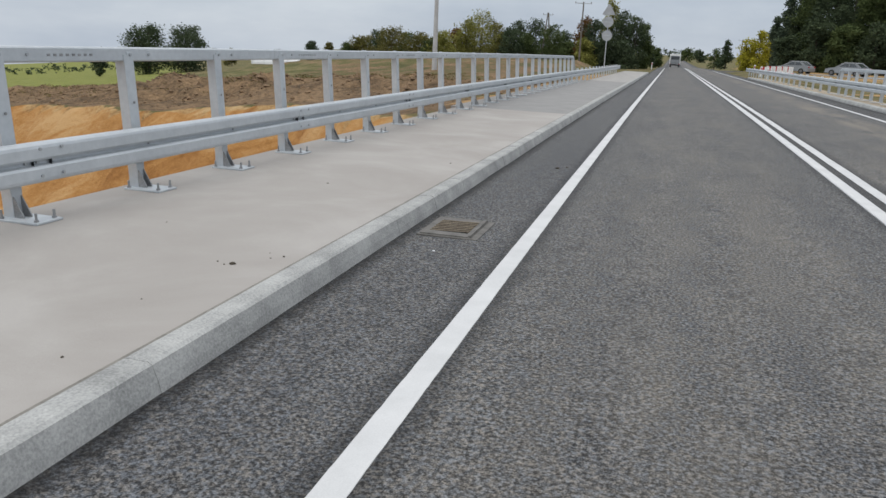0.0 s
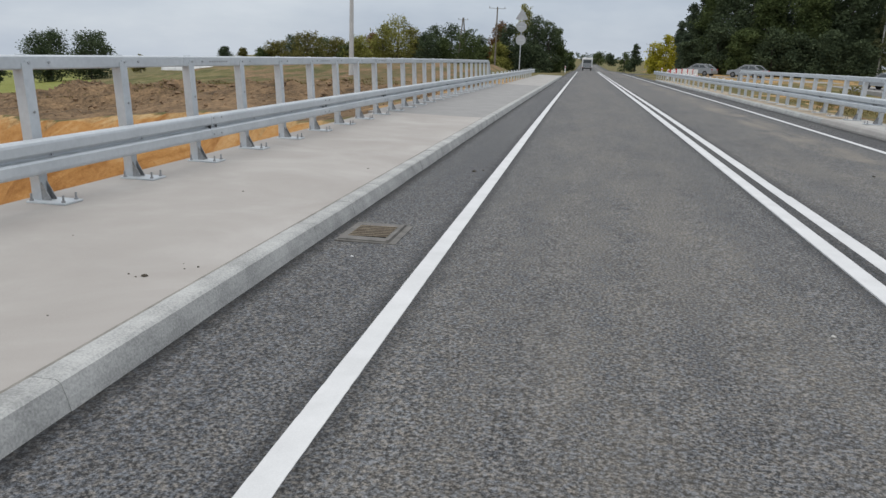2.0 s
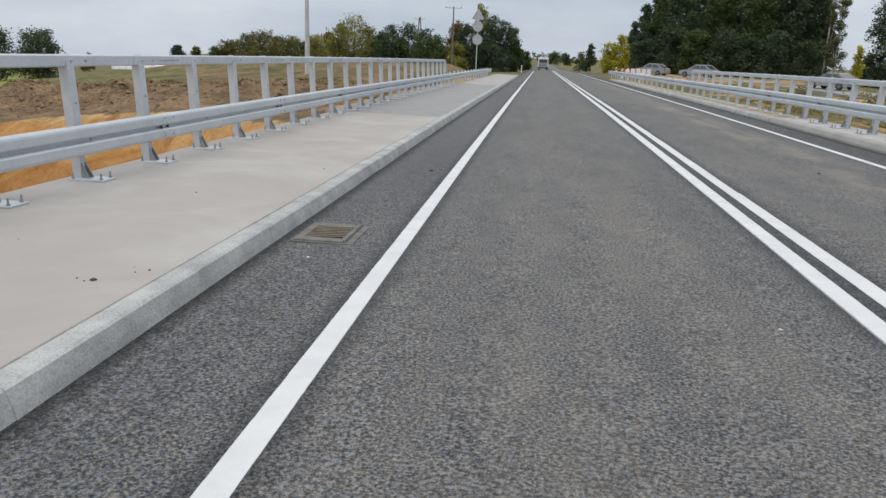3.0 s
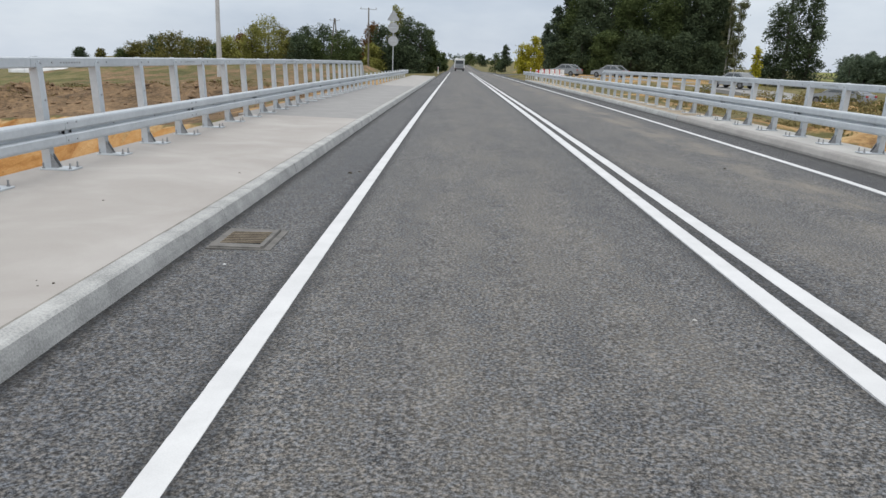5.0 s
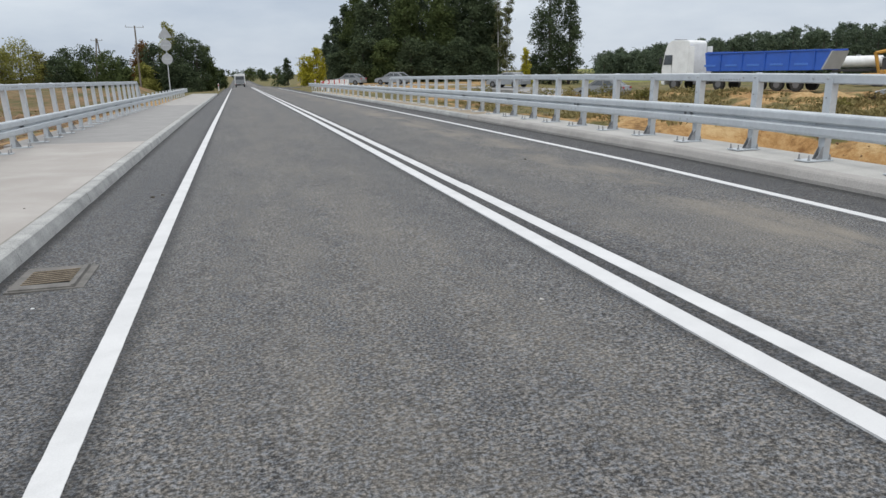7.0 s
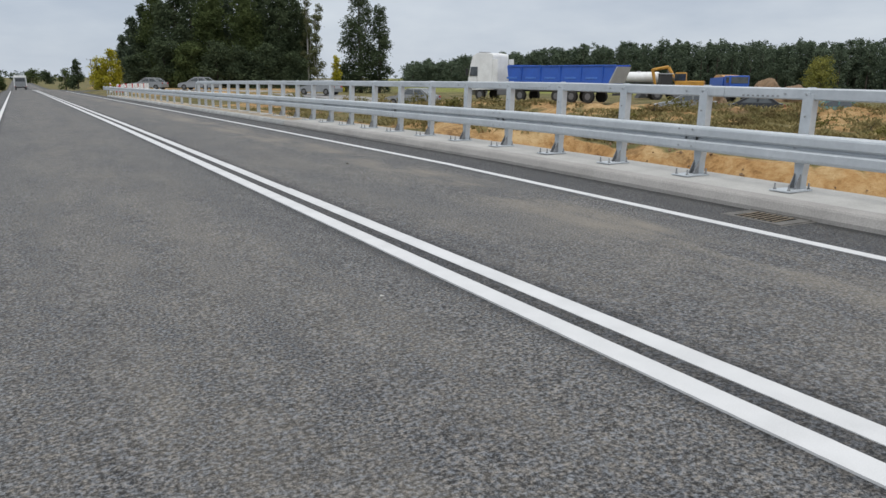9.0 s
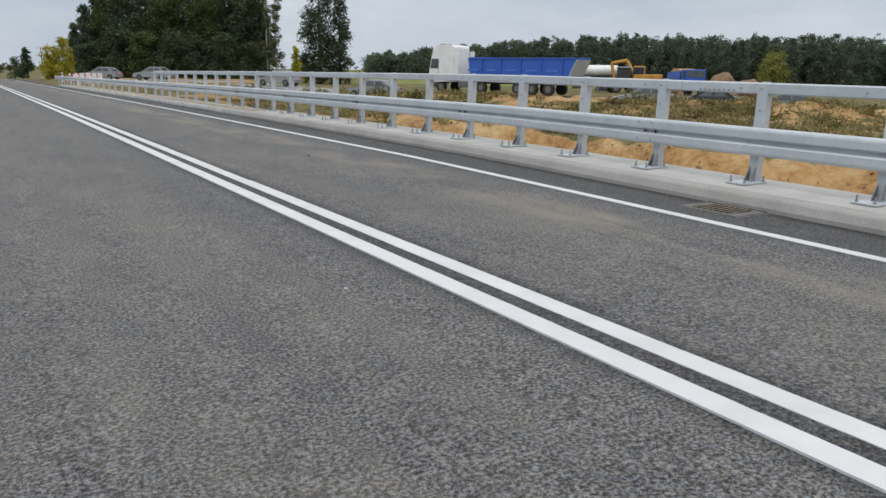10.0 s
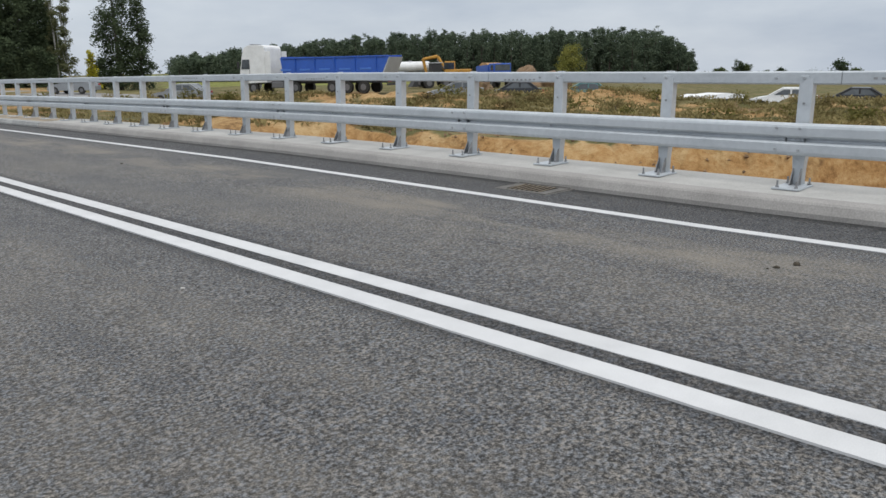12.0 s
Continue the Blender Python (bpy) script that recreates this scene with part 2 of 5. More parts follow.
def ground_material():
    m, n, l, b = shader("open_ground", 0.95, 0, 0.15)
    p = place_vec(n)
    a = n.new("ShaderNodeVertexColor")
    a.layer_name = "ground_kind"
    s = n.new("ShaderNodeSeparateColor")
    l.new(a.outputs["Color"], s.inputs[0])
    mid, fine, huge = noise_tex(n, l, p, 0.55, 6, 0.65), noise_tex(n, l, p, 5, 5, 0.7), noise_tex(n, l, p, 0.05, 4)
    tilt = n.new("ShaderNodeMapping")
    tilt.vector_type = "TEXTURE"
    tilt.inputs["Rotation"].default_value = (radians(8), radians(-24), radians(12))
    tilt.inputs["Scale"].default_value = (3.4, 2.2, 0.75)
    l.new(p, tilt.inputs["Vector"])
    strat = noise_tex(n, l, tilt.outputs[0], 0.95, 6, 0.6, 1.2)
    grass = ramp(n, l, mid, [(0.3, (0.06, 0.062, 0.024)), (0.5, (0.125, 0.11, 0.048)), (0.68, (0.23, 0.18, 0.10))])
    grass = mixed(n, l, ramp(n, l, huge, [(0.45, (0, 0, 0)), (0.65, (0.16, 0.16, 0.16))]), grass, (0.12, 0.17, 0.035))
    soil = ramp(n, l, maths(n, l, "ADD", maths(n, l, "MULTIPLY", mid, 0.5), maths(n, l, "MULTIPLY", fine, 0.5)),
                [(0.38, (0.05, 0.035, 0.021)), (0.5, (0.15, 0.10, 0.058)), (0.62, (0.28, 0.185, 0.105))])
    broad = noise_tex(n, l, p, 0.17, 4, 0.55, 0.6)
    sand = ramp(n, l, maths(n, l, "ADD", maths(n, l, "ADD", maths(n, l, "MULTIPLY", strat, 0.42), maths(n, l, "MULTIPLY", broad, 0.38)), maths(n, l, "MULTIPLY", fine, 0.2)),
                [(0.38, (0.23, 0.105, 0.033)), (0.5, (0.38, 0.20, 0.07)), (0.60, (0.47, 0.30, 0.14))])
    pale = ramp(n, l, maths(n, l, "ADD", maths(n, l, "MULTIPLY", strat, 0.55), maths(n, l, "MULTIPLY", fine, 0.45)),
                [(0.38, (0.16, 0.09, 0.04)), (0.48, (0.33, 0.205, 0.09)), (0.60, (0.45, 0.32, 0.165))])
    keen = n.new("ShaderNodeMapRange")
    keen.inputs["From Min"].default_value, keen.inputs["From Max"].default_value = 0.8, 0.98
    l.new(s.outputs["Red"], keen.inputs["Value"])
    sand = mixed(n, l, keen.outputs["Result"], pale, sand)
    field = ramp(n, l, mid, [(0.3, (0.13, 0.155, 0.035)), (0.7, (0.235, 0.235, 0.07))])
    jag = maths(n, l, "MULTIPLY", maths(n, l, "SUBTRACT", mid, 0.5), 1.1)

    def edge(ch):
        return ramp(n, l, maths(n, l, "ADD", s.outputs[ch], jag), [(0.42, (0, 0, 0)), (0.58, (1, 1, 1))])
    col = mixed(n, l, edge("Blue"), grass, field)
    col = mixed(n, l, edge("Green"), col, soil)
    col = mixed(n, l, edge("Red"), col, sand)
    l.new(col, b.inputs["Base Color"])
    bumped(n, l, b, fine, 0.8, 0.12)
    return m


GROUND = ground_material()


# ---------------------------------------------------------------- mesh helpers
def mesh_of(name, verts, faces, material, smooth=False):
    me = bpy.data.meshes.new(name)
    me.from_pydata([tuple(v) for v in verts], [], [tuple(f) for f in faces])
    me.materials.append(material)
    if smooth:
        me.polygons.foreach_set("use_smooth", [True] * len(me.polygons))
    me.update()
    return me


def part(name, bm, material, parent=None, label="", smooth=False):
    """Links a bmesh as one mesh object under a thing or a part."""
    me = bpy.data.meshes.new(name)
    bmesh.ops.recalc_face_normals(bm, faces=bm.faces[:])
    bm.to_mesh(me)
    bm.free()
    me.materials.append(material)
    if smooth:
        me.polygons.foreach_set("use_smooth", [True] * len(me.polygons))
    ob = new(name, me)
    if parent:
        ob.parent = parent
    if label:
        ob["label"] = label
    return ob


def placed(name, me, parent, m=None):
    """Another object on a shared mesh."""
    ob = new(name, me)
    ob.parent = parent
    if m is not None:
        ob.matrix_basis = m
    return ob


def thing(name, m, label, category, group="", kind=""):
    ob = new(name)
    ob.matrix_basis = m
    return tagged(ob, label, category, group, kind)


def box(bm, cx, cy, cz, sx, sy, sz, bevel=0.0, m=None):
    made = bmesh.ops.create_cube(bm, size=1.0)["verts"]
    for v in made:
        v.co = Vector((v.co.x * sx + cx, v.co.y * sy + cy, v.co.z * sz + cz))
    if bevel:
        edges = list({e for v in made for e in v.link_edges})
        out = bmesh.ops.bevel(bm, geom=edges, offset=bevel, segments=2, affect="EDGES", profile=0.6)
        made = list({v for f in out["faces"] for v in f.verts} | {v for v in made if v.is_valid})
    if m is not None:
        bmesh.ops.transform(bm, matrix=m, verts=[v for v in made if v.is_valid])
    return bm


def tube(bm, a, b, r1, r2=None, seg=10):
    a, b = Vector(a), Vector(b)
    d = b - a
    out = bmesh.ops.create_cone(bm, cap_ends=True, segments=seg, radius1=r1, radius2=r1 if r2 is None else r2, depth=d.length)
    bmesh.ops.transform(bm, matrix=Matrix.Translation((a + b) / 2) @ d.to_track_quat("Z", "Y").to_matrix().to_4x4(), verts=out["verts"])
    return bm


def prism(bm, outline, y0, y1):
    """A closed outline in x, z drawn along y."""
    a = [bm.verts.new((x, y0, z)) for x, z in outline]
    b = [bm.verts.new((x, y1, z)) for x, z in outline]
    n = len(outline)
    for i in range(n):
        bm.faces.new((a[i], a[(i + 1) % n], b[(i + 1) % n], b[i]))
    bm.faces.new(a)
    bm.faces.new(b[::-1])
    return bm


SPREAD = 0.902


def warp(x, y):
    """The plan of the open land, drawn in bearings and distances, laid out at its true spread."""
    d, az = math.hypot(x, y), math.atan2(x, y)
    return d / SPREAD * math.sin(az * SPREAD), d / SPREAD * math.cos(az * SPREAD)


def unwarp(x, y):
    d, az = math.hypot(x, y), math.atan2(x, y)
    return d * SPREAD * math.sin(az / SPREAD), d * SPREAD * math.cos(az / SPREAD)


def dip(x, y):
    """How far the open land lies below the road's own level, falling away to both sides."""
    d, az = math.hypot(x, y), math.degrees(math.atan2(x, y))
    fall = float(np.interp(az, [-60, -47, -41, -36, -27, -20, -15, 25, 36, 46, 56, 63, 68, 80], [2.6, 2.5, 2.0, 1.6, 0.75, 0.3, 0, 0, 0.05, 0.15, 0.4, 0.7, 0.95, 1.0]))
    return d * math.tan(radians(fall)) * min(1, max(0, (d - 15) / 20))


def crest(y):
    """Height of the carriageway along its length."""
    return hump(y * SPREAD)


def level(x, y):
    """Height of the road's surroundings: the far edge rises a little towards the middle of the bridge."""
    return crest(y) + 0.009 * min(7, max(0, y - 2)) * min(1, max(0, (x - 2.3) / 2.6))


def hump(y):
    """A gentle hump that runs out on the approach."""
    if y <= 26:
        return -1.25e-4 * y * y
    if y <= 108:
        return -0.0845 - 0.0065 * (y - 26)
    return max(-0.6175 - 0.014 * (y - 108), -1.5)


def strip(name, outline, ys, material, parent=None, shift=None):
    """A closed cross-section (x, z) swept along the road over the hump."""
    verts, faces, n = [], [], len(outline)
    for y in ys:
        dx = shift(y) if shift else 0.0
        verts += [(x + dx, y, z + level(x, y)) for x, z in outline]
    for j in range(len(ys) - 1):
        for i in range(n):
            k = (i + 1) % n
            faces.append((j * n + i, j * n + k, (j + 1) * n + k, (j + 1) * n + i))
    faces += [tuple(range(n))[::-1], tuple((len(ys) - 1) * n + i for i in range(n))]
    bm = bmesh.new()
    vs = [bm.verts.new(v) for v in verts]
    for f in faces:
        bm.faces.new([vs[i] for i in f])
    return part(name, bm, material, parent)


def steps(a, b, d=2.0):
    n = max(1, int(round((b - a) / d)))
    return [a + (b - a) * i / n for i in range(n + 1)]


# ---------------------------------------------------------------- the ground, one sheet to the horizon
def bank_line(x):
    return np.interp(x, [-70, -32, -20, -13.5, -9.5, -5, 8, 16], [27, 26, 24.5, 23, 19.2, 18, 18, 17.5])


def bank_side(y):
    return np.interp(y, [-30, 0, 2.4, 3.7, 6.4, 9, 17], [34, 26, 22.5, 19.2, 17.6, 16.7, 16.2])


def rough_noise(x, y, s, k=0.0):
    return noise.fractal(Vector((x * s + k, y * s - k, k * 0.37)), 1.0, 2.0, 4)


def ground_at(x, y):
    """Height and the shares of bare sand, dug soil and green field."""
    low = dip(x, y)
    x, y = unwarp(x, y)
    n1, n2 = rough_noise(x, y, 0.11), rough_noise(x, y, 0.5, 7.0)
    h = -0.75 + 0.10 * n1 + 0.05 * n2
    far = math.hypot(x, y)
    h -= 0.5 * min(1, max(0, (far - 60) / 120)) * (1 if x < 0 else 0.0)
    h -= 1.1 * min(1, max(0, (y - 125) / 90)) * min(1, max(0, (45 - abs(x)) / 20))
    sand = soil = field = 0.0
    inside = min(bank_line(x) - y, bank_side(y) - x) + 0.9 * n1 + 0.35 * n2
    inside = min(inside, y + 34, x + 66)
    gully = (0.4 if x < 7 else 0.9) * noise.fractal(Vector((x * 0.55, y * 0.55, 3.0)), 0.9, 2.0, 4)
    if inside > -1.2:
        h -= min(4.6, max(0.0, inside) * 1.15 + (gully * min(1, max(0, inside)) if inside < 4 else 0))
        sand = min(1 if x < 7 else 0.86, max(0, (inside + 0.55) / 0.5))
    # heaps of dug soil past the far bank on the pavement's side
    if x < -5:
        ridge = math.exp(-((y - (33 - 0.12 * (x + 20))) / 5.0) ** 2)
        tall = np.interp(x, [-60, -40, -33, -27, -20, -14, -8, -5], [0.75, 0.5, 0.55, 1.05, 1.0, 0.75, 0.6, 0.2])
        n3 = noise.noise(Vector((x * 0.95, y * 0.95, 11.0)))
        h += ridge * tall * (0.75 + 0.45 * n1 + 0.45 * n2 + 0.38 * n3 + 0.2 * noise.noise(Vector((x * 1.8, y * 1.8, 2.0))))
        soil = min(1.0, max(soil, ridge * 1.5, 1.0 if -0.5 > inside > -6 else 0))
        hill = math.exp(-((y - 68) / 13.0) ** 2) * np.interp(x, [-58, -40, -26, -9, -6], [0, 1.1, 1.5, 1.3, 0])
        h += hill * (1 + 0.2 * n1)
        soil = max(soil, 0.50 * min(1, hill), 0.52 if 38 < y < 58 and x > -30 else 0)
        if y > 44 + 0.25 * (x + 30) and x < -24:
            field = 0.9 * min(1, max(0, (-37 - math.degrees(math.atan2(x, y))) / 3))
    elif x > 8:
        soil = max(soil, 0.32 + 0.4 * n2 if far < 75 else 0.1)
        sand = max(sand, min(0.75, 0.36 + 0.75 * n1 + 0.45 * n2) if far < 62 else 0.15)
        n3 = noise.noise(Vector((x * 0.8, y * 0.8, 5.0)))
        h += (0.48 * max(0, n1 + 0.5 * n2 + 0.1) + 0.18 * max(0, n3)) * (1 if 19 < far < 43 else 0)
        az = math.degrees(math.atan2(x, y))
        side = min(1, max(0, (az - 24) / 5))
        h += side * (np.interp(az, [24, 50, 66, 90], [0.52, 0.56, 0.72, 0.80]) * math.exp(-((far - 44.2) / 2.1) ** 2) * (0.85 + 0.6 * n2 + 0.4 * n3) - 0.46 * math.exp(-((far - 50.5) / 3.2) ** 4))
        h += 0.18 * math.exp(-((far - 61) / 5.0) ** 4) * min(1, max(0, (az - 27) / 3)) * min(1, max(0, (53 - az) / 3))
        if far > 105 and 0.48 < math.atan2(x, y) < 0.85:
            field = 0.6
    # embankment of the road past the pit
    off = max(0.0, -5.4 - x, x - 8.6)
    if y > 17 or y < -30:
        top = hump(y) - 0.16
        w = min(1, max(0, 1 - off / 3.5))
        w *= min(1, max(0, (y - 17) / 3)) if y > 0 else 1
        w = w * w * (3 - 2 * w)
        h = h * (1 - w) + top * w
        if w > 0.05:
            sand = max(sand * (1 - w), w * 0.62 if y < 62 else 0)
    # raised ground where the temporary road comes back to the old one
    if y > 60 and x > 6.6:
        w = min(1, (y - 60) / 10) * min(1, (x - 6.6) / 4) * min(1, max(0, (150 - far) / 30)) * min(1, max(0, (26 - math.degrees(math.atan2(x, y))) / 6))
        h = h * (1 - w) - 0.15 * w
        sand = max(sand, 0.55 * w + 0.3 * w * n2)
    return h - low, sand, soil, field


def axis(lo, hi, d, reach, n):
    inner = list(np.arange(lo, hi + d / 2, d))
    grow = [d * 1.0 * 1.22 ** i for i in range(1, n)]
    out_hi, out_lo, a, b = [], [], hi, lo
    for g in grow:
        a, b = a + g, b - g
        out_hi.append(a)
        out_lo.append(b)
        if a - hi > reach:
            break
    return out_lo[::-1] + inner + out_hi


def build_ground():
    xs, ys = axis(-52, 52, 0.5, 2600, 60), axis(-6, 72, 0.5, 2600, 60)
    nx = len(xs)
    verts, cols = [], []
    for y in ys:
        for x in xs:
            h, a, b, c = ground_at(x, y)
            verts.append((x, y, h))
            cols.append((a, b, c, 1.0))
    faces = [(j * nx + i, j * nx + i + 1, (j + 1) * nx + i + 1, (j + 1) * nx + i) for j in range(len(ys) - 1) for i in range(nx - 1)]
    me = mesh_of("ground", verts, faces, GROUND, True)
    layer = me.color_attributes.new("ground_kind", "FLOAT_COLOR", "POINT")
    layer.data.foreach_set("color", np.array(cols, dtype=np.float32).ravel())
    return tagged(new("ground", me), "rough ground with orange sand pit and dry grass", "ground", kind="structure")


ground = build_ground()

# ---------------------------------------------------------------- carriageway, pavement, verge
ROAD_YS = steps(-30, 2, 4)[:-1] + steps(2, 9, 1.0)[:-1] + steps(9, 60, 2.5) + steps(65, 130, 5) + [180, 260, 400, 800]
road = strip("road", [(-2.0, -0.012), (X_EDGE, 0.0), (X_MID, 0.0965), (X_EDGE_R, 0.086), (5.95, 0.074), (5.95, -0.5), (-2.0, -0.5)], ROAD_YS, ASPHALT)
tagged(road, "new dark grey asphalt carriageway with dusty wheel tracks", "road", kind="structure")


def marking(name, x, w, z, y0, y1):
    """Thick paint with slightly ragged edges."""
    ys = [y for y in steps(y0, -2, 2.0)[:-1] + steps(-2, 14, 0.045)[:-1] + steps(14, y1, 1.5)]
    rnd = random.Random(name)
    verts, faces = [], []
    for y in ys:
        j1, j2 = rnd.gauss(0, 0.0007), rnd.gauss(0, 0.0007)
        lift = level(x, y)
        verts += [(x - w / 2 + j1, y, z + lift - 0.02), (x - w / 2 + j1 + 0.001, y, z + lift + 0.004), (x + w / 2 + j2 - 0.001, y, z + lift + 0.004), (x + w / 2 + j2, y, z + lift - 0.02)]
    for k in range(len(ys) - 1):
        for i in range(3):
            faces.append((k * 4 + i, k * 4 + i + 1, k * 4 + 5 + i, k * 4 + 4 + i))
    ob = new(name, mesh_of(name, verts, faces, PAINT))
    return tagged(ob, "fresh white painted line on the asphalt", "road marking", kind="structure")


marking("edge_line_1", X_EDGE, 0.128, 0.001, -30, 124)
marking("double_line_1", 2.007, 0.145, 0.096, -30, 137)
marking("double_line_2", 2.273, 0.145, 0.096, -30, 137)
marking("edge_line_2", X_EDGE_R, 0.112, 0.087, -30, 102)

deck = strip("bridge_deck", [(-4.55, -0.9), (-4.55, -0.06), (-2.08, -0.06), (-2.08, -0.52), (6.1, -0.52), (6.1, 0.02), (6.87, 0.02), (6.87, -0.9)], steps(-30, 24, 4), CONCRETE)
tagged(deck, "concrete bridge deck slab under the road", "bridge deck", kind="structure")


def pavement_run(name, y0, y1, mat, x0, z=0.14):
    ob = strip(name, [(x0, -0.06), (x0, z), (-2.095, z - 0.022), (-2.095, -0.06)], steps(y0, y1, 2.5), mat)
    return ob


pav = tagged(pavement_run("pavement_1", -30, 16.4, PAVE, -4.54), "beige resin-coated footway on the bridge", "pavement", kind="structure")
tagged(pavement_run("pavement_2", 16.404, 40, PAVE_GREY, -4.75), "grey footway past the bridge joint", "pavement", kind="structure")
tagged(pavement_run("pavement_3", 40.004, 73, KERB_CAST, -4.1), "pale concrete end of the footway", "pavement", kind="structure")
verge = strip("verge", [(6.088, 0.025), (6.088, 0.207), (6.86, 0.225), (6.86, 0.025)], steps(-30, 19.45, 2.5), CONCRETE)
tagged(verge, "narrow concrete verge along the bridge edge", "verge", kind="structure")
tagged(strip("verge_2", [(6.088, -0.3), (6.088, 0.185), (7.3, 0.13), (7.3, -0.3)], steps(19.454, 64, 2.5), mottled("sandy_verge", (0.27, 0.22, 0.16), (0.42, 0.36, 0.28), 1.8, 30, 0.95, 0.5, 0.02)),
       "sandy strip behind the far kerb", "verge", kind="structure")
tagged(strip("joint_seam", [(-2.106, 0.08), (-2.106, 0.1185), (-2.086, 0.1185), (-2.086, 0.08)], steps(-30, 44, 2.5), SEAM), "dark joint between kerb and footway", "joint", kind="structure")


# ---------------------------------------------------------------- steel barriers
def swept(outline, ys, xf, zf):
    """An open sheet profile given thickness: outline of (x, z), swept along y."""
    bm = bmesh.new()
    rows = [[bm.verts.new((xf(x), y, z + zf(y))) for x, z in outline] for y in ys]
    n = len(outline)
    for a, b in zip(rows, rows[1:]):
        for i in range(n):
            k = (i + 1) % n
            bm.faces.new((a[i], a[k], b[k], b[i]))
    bm.faces.new(rows[0][::-1])
    bm.faces.new(rows[-1])
    return bm


BEAM = [(0.0, 0.300), (0.055, 0.297), (0.078, 0.283), (0.084, 0.262), (0.084, 0.190), (0.074, 0.178), (0.034, 0.166), (0.030, 0.150),
        (0.034, 0.134), (0.074, 0.122), (0.084, 0.110), (0.084, 0.038), (0.078, 0.017), (0.055, 0.003), (0.0, 0.0)]
BEAM = [(x, z * 0.953) for x, z in BEAM]
BEAM_SHEET = BEAM + [(x - 0.006 if 2 < i < 12 else x, z + (0.006 if z < 0.15 else -0.006)) for i, (x, z) in list(enumerate(BEAM))[::-1]]


def post_meshes(side, rail_top, lean):
    """Meshes of one post with its foot; x counts away from the road, the origin lies at its base."""
    # C-shaped post
    bm = bmesh.new()
    w, d, t, top = 0.058, 0.09, 0.012, rail_top - 0.06
    ring = [(-d / 2, -w), (d / 2, -w), (d / 2, -w + t), (-d / 2 + t, -w + t), (-d / 2 + t, w - t), (d / 2, w - t), (d / 2, w), (-d / 2, w)]
    levels = [(0.012, 0.0, 0.72), (0.16, 0.0, 0.78), (0.30, 0.006, 1.0), (top, lean, 1.0)]
    rows = [[bm.verts.new((side * (x + sx), y * k, z)) for x, y in ring] for z, sx, k in levels]
    for a, b in zip(rows, rows[1:]):
        for i in range(8):
            bm.faces.new((a[i], a[(i + 1) % 8], b[(i + 1) % 8], b[i]))
    bm.faces.new(rows[0][::-1])
    bm.faces.new(rows[-1])
    post = bm
    # foot plate
    plate = box(bmesh.new(), side * -0.135, 0, 0.008, 0.36, 0.24, 0.016, 0.004)
    # triangular stiffener
    g = bmesh.new()
    for s in (-0.035, 0.035):
        tri = [(-0.044, 0.016), (-0.125, 0.016), (-0.125, 0.03), (-0.05, 0.165), (-0.044, 0.165)]
        a = [g.verts.new((side * x, s - 0.005, z)) for x, z in tri]
        b = [g.verts.new((side * x, s + 0.005, z)) for x, z in tri]
        for i in range(5):
            g.faces.new((a[i], a[(i + 1) % 5], b[(i + 1) % 5], b[i]))
        g.faces.new(a)
        g.faces.new(b[::-1])
    # anchor bolt
    bolt = tube(bmesh.new(), (0, 0, 0.014), (0, 0, 0.078), 0.009, seg=8)
    tube(bolt, (0, 0, 0.014), (0, 0, 0.030), 0.017, seg=6)
    # spacer between post and beam
    sp = box(bmesh.new(), side * -0.075, 0, 0.39, 0.07, 0.10, 0.20, 0.006)
    hole = tube(bmesh.new(), (side * -0.0505 + side * lean * 0.55, 0.0, 0.74), (side * -0.056 + side * lean * 0.55, 0.0, 0.74), 0.011, seg=8)
    return post, plate, g, bolt, sp, hole


def data_of(name, bm, mat):
    ob = part(name, bm, mat)
    me = ob.data
    bpy.data.objects.remove(ob)
    return me


